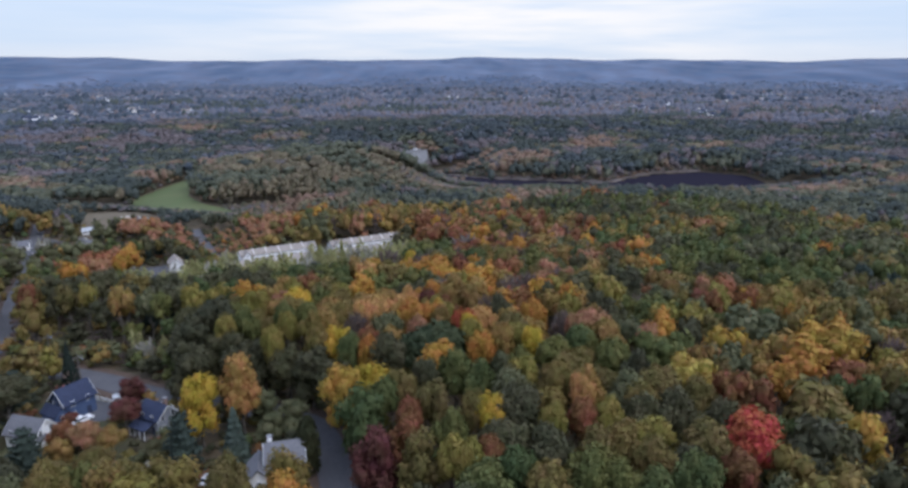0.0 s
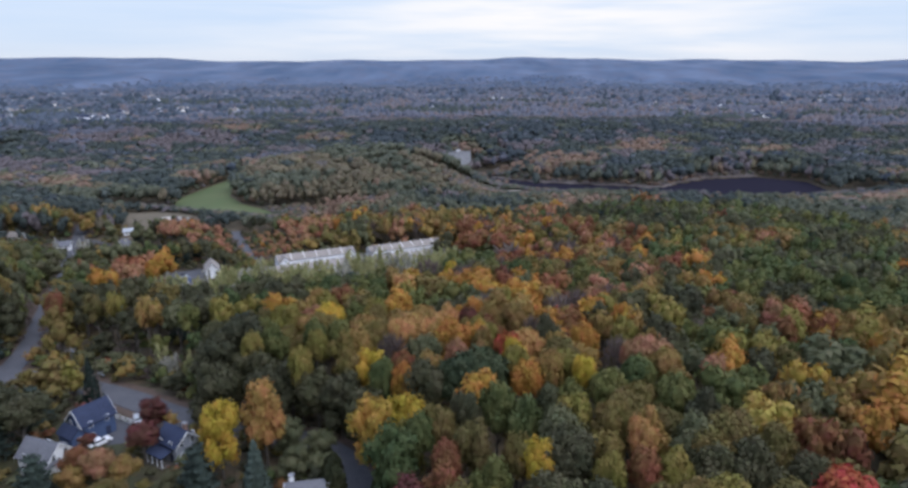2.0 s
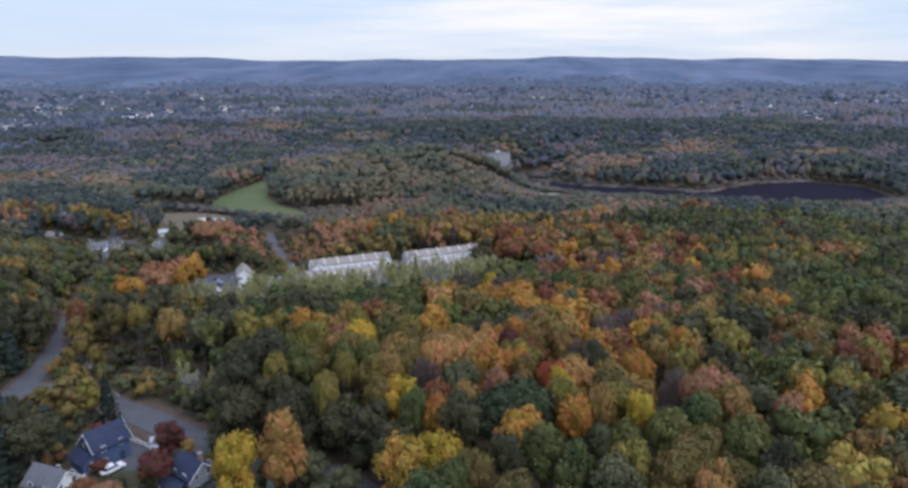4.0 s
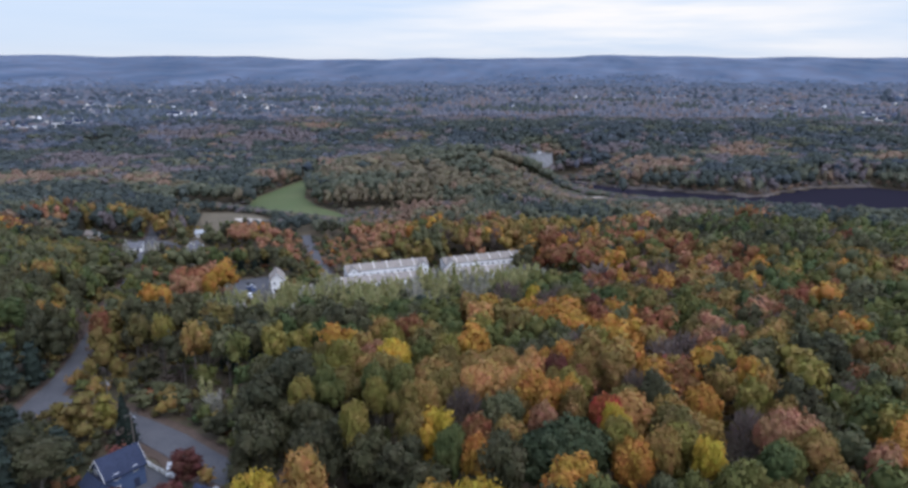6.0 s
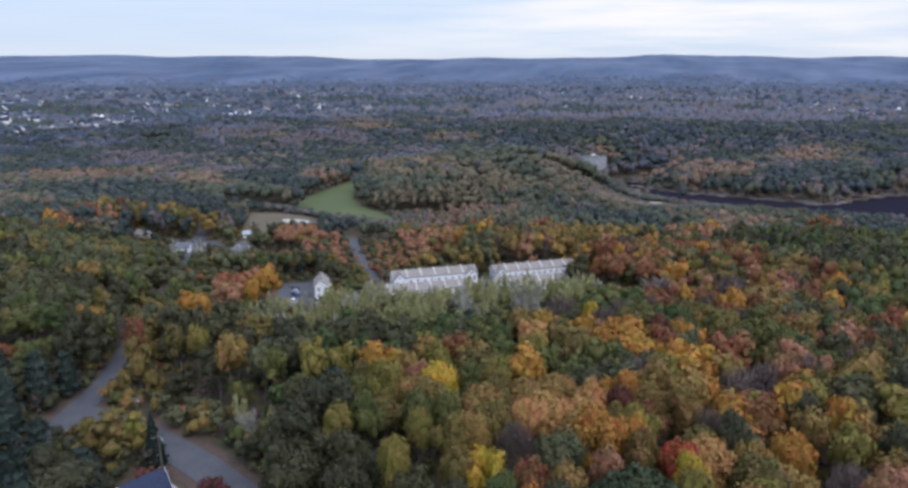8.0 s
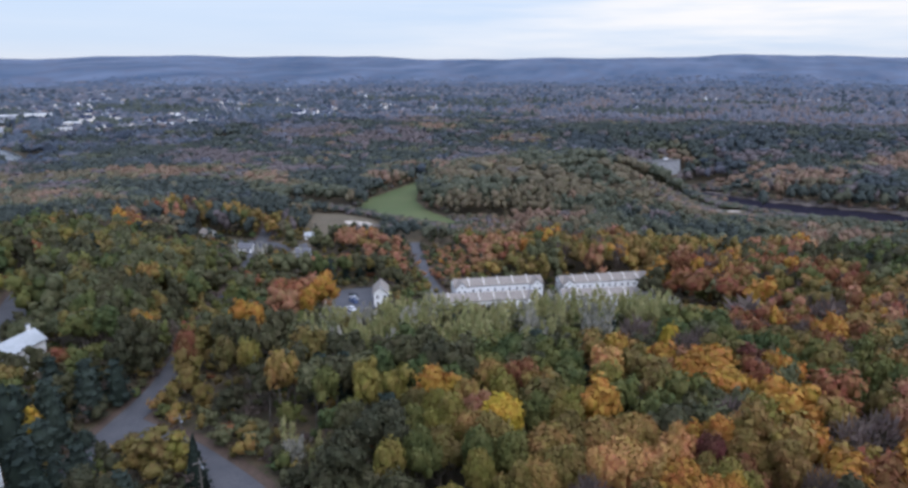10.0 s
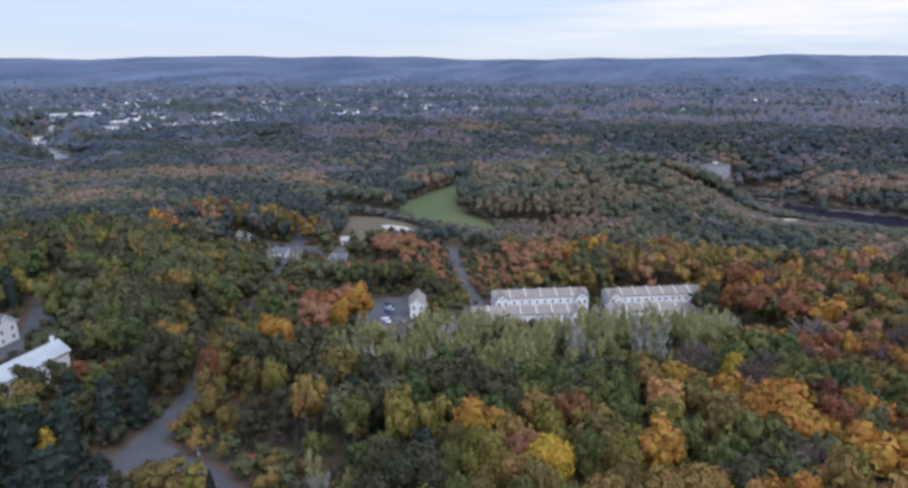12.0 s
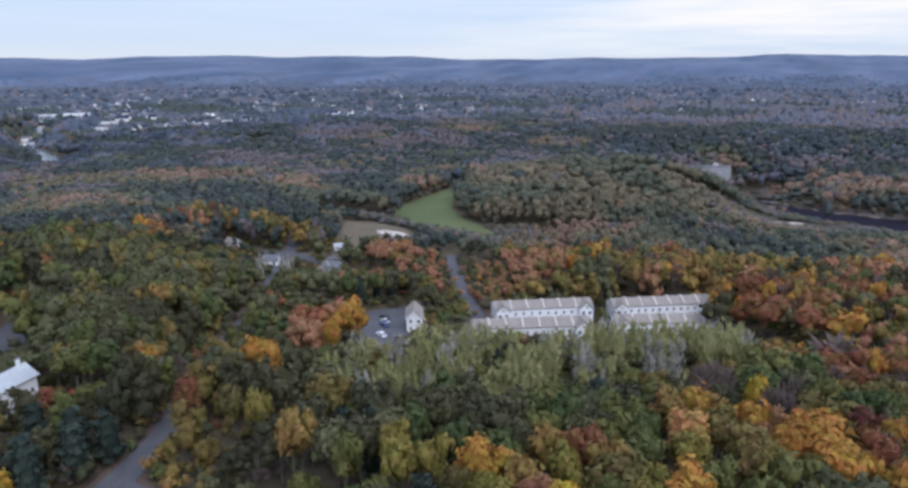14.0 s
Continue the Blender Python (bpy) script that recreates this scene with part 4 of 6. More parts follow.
def tallest(x, y):
    """Low growth in front of the fields, the lake and the town houses."""
    top = 99.0
    for poly, base, slope, until in ((GREEN_FIELD, 1.5, 0.20, 445), (LAKE, 1.0, 0.15, 582), (PALE_PATCH, 3.5, 0.24, 395), (ROAD_MOUTH, 3.0, 0.45, 185), (ROAD_UP, 13.0, 0.4, 262), (SCRUB, 6.5, 0.9, 166), (LONG_HOUSE, 5.0, 0.42, 174), (LANE_SIDE, 4.0, 0.42, 192), (SKY_GLINT, 1.0, 0.13, 562), (CLOSE_UP, 3.0, 0.42, 376), (TOWN_FRONT, 2.2, 0.25, 330), (PARKING, 3.0, 0.3, 280), (HOMES, 2.8, 0.25, 331), (RIVER, 5.0, 0.35, 600), (DAM_FOOT, 2.2, 0.32, 735)):
        if poly is LAKE and x < 30:
            until = 640
        if until - 140 < y < until:
            d = max(0.0, -float(inside_by(poly, x, y)))
            if poly is ROAD_MOUTH and x < -123 - (y - 146) * 0.36:
                continue
            if poly is TOWN_FRONT and y > 321 + (x + 87.5) * 0.69:
                continue
            if poly is LAKE and x < -20:
                d += 4.0 * (-20 - x)
            if poly is not DAM_FOOT or d < 45:
                top = min(top, base + slope * d)
    return top


PLANTED = []     # x, y, height, radius, kind


def plant(kind, rows):
    PLANTED.extend((x, y, h, r * 1.1, kind) for x, y, h, r in rows)


# round the houses and the road
plant("yellow_oval", [(-50.2, 117.4, 18.8, 3.1)])
plant("orange_oval", [(-43.0, 121.0, 19.0, 3.5)])
plant("dark", [(-93, 124, 13, 4.2), (-100, 129, 12, 4)])
plant("dark", [(-50, 141.5, 15, 3.6), (-43.5, 139, 15, 3.8), (-37, 135.5, 16, 3.8), (-31, 131.5, 15.5, 3.6), (-24.5, 125, 15, 3.4), (-57, 143, 14, 3.6), (-46.5, 125.5, 9, 2.8), (-29.5, 109.5, 9, 2.4)])
plant("sage", [(-39.6, 123.6, 9.5, 2.8), (-33.2, 120.6, 9.5, 2.6), (-36.2, 115.6, 8, 2.6), (-30.6, 114.4, 8, 2.4)])
plant("olive", [(-101.5, 144.5, 11.5, 4.2), (-105, 143, 9.5, 2.6)])
plant("gold", [(-98.0, 146.5, 10.5, 2.8)])
plant("dark", [(-156.5, 157.5, 12.8, 3.4), (-158.5, 150.5, 13, 3.4), (-155.5, 163.5, 11.5, 3.0), (-160, 146, 10, 3.2)])
plant("olive", [(-152, 154, 10.5, 3.2), (-153, 147, 11, 3.4), (-165, 140, 10, 3.4)])
plant("blue", [(-41.5, 111.0, 12.5, 2.7)])
plant("pine", [(-50.2, 107.6, 13, 3.9), (-78.5, 106.8, 11, 3.8), (-90, 122.5, 12, 3.8), (-98, 121, 13, 4.2), (-97.5, 133, 10, 3.4), (-104, 128, 12, 4.0)])
plant("pine", [(-117, 131, 13, 4.4), (-112, 137, 10, 3.4), (-122, 138, 12, 4.2), (-134, 149, 13, 4.0), (-121, 133, 11, 3.6)])
plant("pine", [(-131, 156, 12, 3.6), (-136.5, 160.5, 12, 3.8), (-130.5, 163, 12, 3.2), (-124.5, 140, 11, 3.4), (-139, 146, 12, 3.8)])
plant("yellow", [(-133.3, 145, 9, 2.0)])
plant("spruce", [(-91.5, 143.5, 12.5, 2.1)])
plant("column", [(-26.7, 107.0, 12.5, 2.0)])
plant("maroon", [(-67.6, 121.6, 8.5, 3.0), (-71.8, 133.4, 8, 2.5), (-82.5, 127, 3, 1.6)])
plant("rust", [(-76.4, 115.0, 8, 2.6), (-104, 137, 4.5, 1.5)])
plant("salmon", [(-70.4, 112.0, 9, 2.6)])
plant("tan", [(-64.8, 110.4, 9, 2.4), (-74.0, 109.5, 7.5, 2.2)])
plant("olive", [(-64, 103.2, 9, 3.1), (-57, 101, 8, 2.6), (-71, 117, 4, 1.6), (-55.5, 117, 5, 2.2), (-69, 99, 9, 2.8)])
plant("dark", [(-56, 111, 6, 2.6), (-53.5, 119, 8, 2.8), (-76, 119.5, 5, 2.2)])
plant("rust", [(-156.5, 170.5, 9, 3.2)])
plant("red", [(-152.5, 172, 7.5, 1.8)])
plant("olive", [(-114.2, 167.2, 16.0, 3.4)])
plant("rust", [(-116.8, 170.6, 17.6, 2.4)])
plant("poplar", [(-82, 158, 9.5, 1.7), (-75.5, 157.5, 9.0, 1.6)])
plant("birch", [(-78.8, 155.5, 9.5, 1.5)])
plant("sage", [(-102.4, 193.2, 15.2, 3.8), (-97, 198, 15, 3.6)])
plant("spruce", [(-192.4, 344, 13, 2.0)])
plant("salmon", [(-121.6, 216.5, 16.6, 4.0), (-127.5, 219.5, 16.0, 3.4)])
plant("birch", [(-197, 303, 13, 2.4), (-176, 300, 12, 2.2), (-203, 296, 12, 2.2)])


# through the wood
plant("yellow", [
    (-41.2, 165.6, 18.2, 3.5), (-25.8, 137.8, 17.9, 3), (-17.1, 120.6, 18.2, 3.5), (5.9, 103.4, 17.6, 2.3), (17.6, 133.7, 17.6, 2.3), (-57.2, 141, 17.6, 2.3),
    (-42.9, 141.5, 17.6, 2.3), (-15.8, 229.7, 17.6, 2.3), (3.9, 141.3, 17.7, 2.4),
])
plant("tan", [
    (-30, 146.6, 17.8, 2.6), (5.9, 173.7, 18.2, 3.6), (-3, 147.7, 17.9, 2.8), (10.3, 135.7, 17.8, 2.6), (34.8, 131.3, 17.9, 2.9), (53.5, 131, 17.8, 2.7),
    (74.1, 137.6, 18.5, 4.1), (25.2, 113.4, 17.9, 2.8), (-13.5, 134.8, 18, 3.2), (4.6, 164.7, 18, 3.1), (15.1, 190.9, 18.2, 3.6), (25.5, 165.7, 17.9, 2.8),
    (41.8, 194.9, 18.4, 3.9), (35.3, 141.1, 18.1, 3.4), (34, 272.3, 19.1, 5.5), (-90.6, 167.6, 17.8, 2.6), (-31.9, 210.3, 18.1, 3.3), (0.6, 178.8, 18.5, 4.1),
    (-90.6, 170.6, 15.8, 2.4),
])
plant("orange", [
    (-27, 127.7, 18.2, 3.5), (-17.5, 128.1, 17.6, 2.3), (19.9, 152.8, 18, 3.2), (-6.1, 209.5, 19.4, 6.2), (-26.2, 177, 18.3, 3.7), (75.4, 128.3, 19.1, 5.6),
    (67.8, 123.5, 18.1, 3.3), (-56.8, 172.3, 18.4, 3.9), (-10.7, 204.4, 18.5, 4.1), (4.7, 196.9, 18, 3.1), (8.9, 176.9, 18.1, 3.2), (-4, 151.8, 17.6, 2.3),
    (70.6, 244.6, 18.3, 3.7), (-115.6, 190.9, 20.0, 3.6), (-121.2, 233.8, 18.6, 4.4), (-114.5, 215.9, 17.6, 2.3), (-3.9, 198.6, 18.7, 4.7), (12.9, 313.5, 19.4, 6.2),
    (-5.9, 169.5, 18.3, 3.9), (7.5, 192.9, 18.8, 4.8),
])
plant("amber", [
    (-21.3, 115.5, 18.2, 3.5), (60.3, 137.6, 18.4, 4), (82.4, 140.2, 18.3, 3.8), (87.1, 136.4, 18.9, 5.2), (70.4, 100.1, 18.1, 3.4), (-28, 216.7, 18.1, 3.4),
])
plant("green", [
    (-16.2, 106.1, 18.4, 4), (-13.1, 109.8, 17.6, 2.3), (0.3, 119.9, 18.1, 3.3), (5.1, 115.3, 18, 3.2), (-0.2, 98, 17.9, 2.8), (20.4, 128.1, 18.2, 3.5),
    (26.7, 133.3, 17.8, 2.6), (43.1, 131, 18.5, 4.2), (50.3, 136.1, 18.2, 3.5), (-50.6, 149.2, 17.9, 2.9), (-36.6, 154.2, 17.9, 3), (-22.2, 130, 17.7, 2.5),
    (28.9, 136.4, 18, 3.2), (-14.3, 247.7, 19.2, 5.7), (-4.5, 253.9, 18.8, 4.9), (-41.4, 151.8, 17.7, 2.5),
])
plant("olive", [
    (-9.5, 112.5, 17.7, 2.5), (-4.2, 107.2, 17.9, 3), (3.3, 105, 17.6, 2.3), (-5.9, 91.8, 18.1, 3.3), (19, 114.9, 18, 3.2), (39.4, 115.1, 18.4, 4),
    (67.5, 109, 19.1, 5.6), (27.1, 94.1, 18.3, 3.8), (41.2, 94.9, 18.5, 4.2), (22.8, 92.6, 18.1, 3.3), (-29.3, 162.5, 18, 3.1), (-33, 144.8, 17.9, 2.8),
    (-30.4, 137.2, 17.8, 2.7), (-107.2, 172.5, 17.9, 2.9), (-16.8, 199, 18.7, 4.6), (-22.4, 205.3, 18.2, 3.7), (-3.9, 220.8, 18.8, 4.9),
])
plant("rust", [
    (-7.9, 102, 17.6, 2.3), (5.9, 90.4, 17.6, 2.3), (-8.1, 97.7, 18, 3), (22.3, 101.2, 17.8, 2.6), (80.5, 124.8, 18.5, 4.2), (53.6, 115.4, 18.2, 3.5),
    (57.4, 113.2, 17.8, 2.7), (44.1, 88.9, 17.9, 2.9), (-19.3, 135.2, 17.9, 2.9), (-126.9, 225.5, 18.8, 5), (2.4, 205.7, 18.2, 3.5), (-8.4, 320.8, 19.4, 6.2),
    (-15.4, 333.5, 19.3, 6), (1.4, 313.8, 19.4, 6.2), (34.3, 149.5, 17.8, 2.7), (16.6, 202.9, 18.8, 5),
])
plant("dark", [
    (-13.3, 127.9, 18.2, 3.5), (-5.2, 117.3, 17.7, 2.5), (11.2, 105.8, 18.4, 4), (8.8, 94.3, 18.6, 4.4), (14.8, 92.2, 18.4, 4), (36.9, 121.5, 18, 3.1),
    (58.3, 96.5, 18.4, 4.1), (63.9, 98, 18.4, 3.9), (39.3, 105.3, 18.3, 3.8), (47.6, 103.8, 18, 3.2), (-59.5, 152.6, 18.7, 4.7), (-62.5, 143.6, 18.5, 4.3),
    (-58.3, 133.2, 18.4, 4), (-49.1, 140.4, 18.3, 3.8), (-46.5, 132.7, 18, 3.2), (11.4, 157.4, 17.9, 3), (36.7, 180.4, 18.8, 5), (38, 160.9, 18, 3.2),
    (39.9, 152.1, 18, 3), (-118.9, 185.3, 18.2, 3.5), (-104.8, 184.6, 18.1, 3.3), (-24.7, 324.1, 18.6, 4.5),
])
plant("deep", [
    (-8.1, 130.7, 18.6, 4.4), (-2.5, 133.3, 19, 5.3),
])
plant("gold", [
    (3.7, 137, 17.8, 2.6), (-0.2, 90.4, 17.7, 2.4), (2.6, 89.3, 17.6, 2.3), (29.3, 158.7, 18, 3), (13.4, 116.8, 17.9, 2.9), (16.8, 99.7, 17.6, 2.3),
    (41.4, 167.7, 18.1, 3.2), (50.9, 151.9, 18.3, 3.8), (59.2, 152.1, 18.3, 3.8), (26.6, 101.3, 17.8, 2.6), (31.7, 96.1, 18.3, 3.7), (-65.6, 170.8, 18, 3.1),
    (-70.3, 167.2, 17.7, 2.5), (-50, 161.1, 18.2, 3.6), (-45.1, 178.2, 18, 3.1), (-31.4, 171.8, 17.9, 2.9), (-40.6, 136.3, 17.6, 2.3), (-39.5, 146.1, 17.6, 2.3),
    (2.1, 183.7, 18.2, 3.5), (44.1, 178.1, 18.8, 4.8), (-101.4, 171.7, 17.7, 2.3), (-73.6, 173.6, 17.8, 2.7), (-26.5, 193.5, 18, 3.2), (-53.1, 164.6, 18, 3.1),
])
plant("gold", [
    (-53.8, 145.1, 17.7, 2.5),
])
plant("maroon", [
    (-12.9, 93.5, 18.3, 3.7), (-7.1, 164.8, 17.6, 2.3), (2.7, 219.4, 18.1, 3.3),
])
plant("peach", [
    (6.4, 147.8, 18.2, 3.5), (-27.7, 200.3, 18.3, 3.8), (-18.6, 156.3, 18.5, 4.1), (-13.4, 155.6, 18.2, 3.5), (24, 110.1, 17.6, 2.3), (-22.4, 153.8, 17.8, 2.6),
    (-12.2, 164.2, 18, 3.1),
])
plant("red", [
    (1.7, 145.5, 17.6, 2.3), (49.8, 98, 18.9, 5),
])
plant("salmon", [
    (-8, 139.9, 17.7, 2.4), (32.9, 145.1, 18.2, 3.5), (28.8, 142.1, 17.7, 2.4), (43.9, 139.2, 17.6, 2.3), (-126.6, 233.9, 18.3, 3.8),
])
plant("sage", [
    (70.7, 147.2, 19.3, 6.1), (-15.3, 143.6, 18, 3),
])
plant("straw", [
    (47.4, 121.1, 18.4, 4),
])
plant("bare", [
    (-23.1, 146, 18.2, 3.5), (26.3, 146.7, 18.1, 3.4), (29.8, 286.2, 19.4, 6.2), (21.8, 187.8, 18.2, 3.5), (-8.6, 235.6, 18.2, 3.6), (-24.2, 236.5, 18.7, 4.7),
    (-12.2, 225.8, 18.6, 4.5), (5.7, 282.5, 19.3, 6), (16, 181.3, 18.6, 4.3),
])

# the first planted keeps its ground
kept = []
PLANTED = [p for p in PLANTED if math.hypot(p[0] + 30.5, p[1] - 99.5) > 5 and math.hypot(p[0] + 50.5, p[1] - 95.5) > 5.5]
for p in PLANTED:
    if all(math.hypot(p[0] - q[0], p[1] - q[1]) > 0.5 * (p[3] + q[3]) for q in kept):
        kept.append(p)
PLANTED = kept

# ---- forest ----
rng = random.Random(4)


def jitter_grid(x0, x1, y0, y1, step, seed):
    g = np.random.default_rng(seed)
    nx, ny = int((x1 - x0) / step), int((y1 - y0) / step)
    i, j = np.meshgrid(np.arange(nx), np.arange(ny), indexing="ij")
    x = x0 + (i + 0.5 * (j % 2) + g.uniform(-0.32, 0.32, i.shape)) * step
    y = y0 + (j + g.uniform(-0.32, 0.32, i.shape)) * step
    return x.ravel(), y.ravel()


def in_view(x, y, spread=0.0):
    """The side of the land that the flight looks over."""
    az = np.degrees(np.arctan2(-(x - 0), y + 45))
    return (az > -44 - spread) & (az < 66 + spread)


def in_poplars(x, y):
    """The belt of pale poplars in front of the town houses."""
    return -112 - 0.5 * (y - 215) < x < -14 and -146 < x and -52 < y - (250 + (x + 75) * 0.62) < 34


TREES = []
px, py = np.array([p[0] for p in PLANTED]), np.array([p[1] for p in PLANTED])
pr = np.array([p[3] for p in PLANTED])
x, y = jitter_grid(-420, 260, -60, 500, 6.0, 2)
keep = free(x, y) & in_view(x, y, 2) & (np.hypot(x, y - 40) < 455)
for cx, cy in zip(x[keep], y[keep]):
    d = np.hypot(px - cx, py - cy)
    if (d < 0.75 * pr + 2.4).any():
        continue
    kind = species_at(cx, cy, rng)
    r = rng.uniform(2.7, 4.6)
    h = rng.uniform(14.5, 18.5) + 0.4 * (r - 3.2)
    low = max(2.5, tallest(cx, cy) * rng.uniform(0.75, 1.05))
    if in_poplars(cx, cy):
        low = min(low, rng.uniform(5.0, 10.5))
    if low < h:
        h, r = low, max(1.5, r * (0.45 + 0.55 * low / h))
    TREES.append((cx, cy, h, r, kind))
# pale poplars in front of the town houses
gx, gy = jitter_grid(-146, -14, 165, 330, 4.2, 9)
for cx, cy in zip(gx, gy):
    if in_poplars(cx, cy) and noise.noise((cx * 0.085, cy * 0.05, 4.0)) > (-0.16 if cx < -60 else -0.04 - 0.012 * (cy - 250 - (cx + 75) * 0.62)) and rng.random() < 0.66 and free(np.array([cx]), np.array([cy]))[0]:
        TREES.append((cx, cy, max(5.0, min(rng.uniform(10, 19), (1.2 + (1.0 if cx < -64 else 1.45) * tallest(cx, cy)) * rng.uniform(0.7, 1.35))), rng.uniform(1.8, 3.0), rng.choice(("poplar",) * 7 + ("birch",))))

# bushes where the trees leave the ground open, and along the roads
have = np.array([(p[0], p[1], p[3]) for p in PLANTED + TREES])
BUSHES = []
x, y = jitter_grid(-260, 160, 60, 372, 3.2, 17)
keep = in_view(x, y, 4)
keep &= free(x, y) | (np.hypot(x + 70, y - 318) > 60)
for poly, by in KEEP_OUT:
    keep &= inside_by(poly, x, y) < -0.5
for cx, cy, r in CLEAR:
    keep &= np.hypot(x - cx, y - cy) > r * 0.8
for (line, r), by in zip(ROAD_LINES, (0.6, 2.0, 0.6, 0.6)):
    idx = np.where(keep)[0]
    d = np.hypot(x[idx, None] - line[None, :, 0], y[idx, None] - line[None, :, 1]).min(1)
    keep[idx[d < r - by + 0.9]] = False
for cx, cy in zip(x[keep], y[keep]):
    d = np.hypot(have[:, 0] - cx, have[:, 1] - cy) - have[:, 2]
    roadside = min(np.hypot(line[:, 0] - cx, line[:, 1] - cy).min() for line, r in ROAD_LINES) < 9.5
    if d.min() > (-3.2 if roadside else -0.9) and rng.random() < 0.8:
        BUSHES.append((cx, cy, rng.uniform(1.8, 6.5 if roadside else 4.6), rng.uniform(1.3, 2.6), rng.choices(["olive", "dark", "green", "bare", "tan", "rust"], [0.28, 0.3, 0.2, 0.1, 0.08, 0.04])[0]))

HOMES_NEAR = [(-84.2, 131.6), (-86.5, 127), (-62.4, 124.8), (-85.6, 118.9), (-30.6, 105.2), (-51.2, 100.4), (-67.5, 96.6), (-43.5, 106), (-80.4, 127.6), (-77.5, 137)]
x, y = jitter_grid(-100, -24, 90, 142, 3.0, 23)
for cx, cy in zip(x, y):
    inside = max(inside_by(LAWN_AREA, cx, cy), inside_by(YARD_AREA, cx, cy))
    if inside > 0.6 and inside_by(DRIVE, cx, cy) < -1.4 and min(math.hypot(cx - a, cy - b) for a, b in HOMES_NEAR) > 5.2 and noise.noise((cx * 0.11, cy * 0.11, 2.0)) > -0.12:
        BUSHES.append((cx, cy, rng.uniform(1.2, 4.2), rng.uniform(1.2, 2.3), rng.choices(["olive", "dark", "sage", "rust", "maroon", "tan"], [0.26, 0.34, 0.2, 0.1, 0.04, 0.06])[0]))

EVERY = PLANTED + TREES
EVERY.sort(key=lambda p: math.hypot(p[0] + 30, p[1] - 95))


OPEN_EDGE = np.array([tuple(p) for line, r in ROAD_LINES for p in line if p[1] > 60] + [(cx, cy) for cx, cy, r in CLEAR if cy < 360] + [(cx + k * L / 10 * math.cos(radians(rot)), cy + k * L / 10 * math.sin(radians(rot))) for cx, cy, rot, L, base in TOWN_ROWS for k in range(-5, 6)])


def variant(x, y, kind, h, r=4.0):
    beside = y < 400 and np.hypot(OPEN_EDGE[:, 0] - x, OPEN_EDGE[:, 1] - y).min() < 15
    edge = y > 400 and max(float(inside_by(p, x, y)) for p in (GREEN_FIELD, LAKE, DAM_FOOT)) > -13 or 440 < y < 462 and -200 < x < -40
    s = FORM.get(kind, "bush" if h < 8.5 or edge else "broad" if kind.startswith("far_") else "small" if r < 0.165 * h else "bush" if beside else "round")
    return s, int(abs(x * 3.7 + y * 1.3)) % SHAPES[s][1]


def scale_of(kind, h, r):
    s = FORM.get(kind, "round")
    base = {"round": 4.0, "pine": 4.0, "cone": 3.0, "column": 1.9, "bush": 4.0, "poplar": 2.1, "bare": 3.8}[s]
    return r / base, h / 14.0


SPECIES = {"oak_tree": ("dark", "green", "sage", "olive", "deep"), "maple_tree": ("yellow", "orange", "amber", "straw", "peach", "salmon", "red", "maroon", "yellow_oval", "orange_oval"),
           "beech_tree": ("tan", "rust"), "hickory_tree": ("gold",), "poplar_tree": ("poplar", "birch"), "leafless_tree": ("bare", "mauve"), "pine_tree": ("pine",), "spruce_tree": ("blue", "spruce"), "cedar_tree": ("column",)}
SPECIES_OF = {kind: name for name, kinds in SPECIES.items() for kind in kinds}
planted_of, rest = {}, []
for k, (x, y, h, r, kind) in enumerate(EVERY):
    name = SPECIES_OF.get(kind)
    if name is None or planted_of.get(name, 0) >= 270 or k > 1500:
        rest.append((x, y, h, r, kind))
        continue
    planted_of[name] = planted_of.get(name, 0) + 1
    sx, sz = scale_of(kind, h, r)
    m = Matrix.LocRotScale((x, y, at(x, y)), Euler((0, 0, (x * 12.9 + y * 7.7) % 6.28)), (sx, sx, sz))
    t = empty(name, m, WORDS[kind], "tree", name.replace("_", " ") + "s of the wood")
    for part_name, me in (("crown", CROWN_MESH[(*variant(x, y, kind, h, r), kind, 0 if k < 420 else 1)]), ("trunk", TRUNK_MESH)):
        o = new(part_name, me)
        o.parent = t


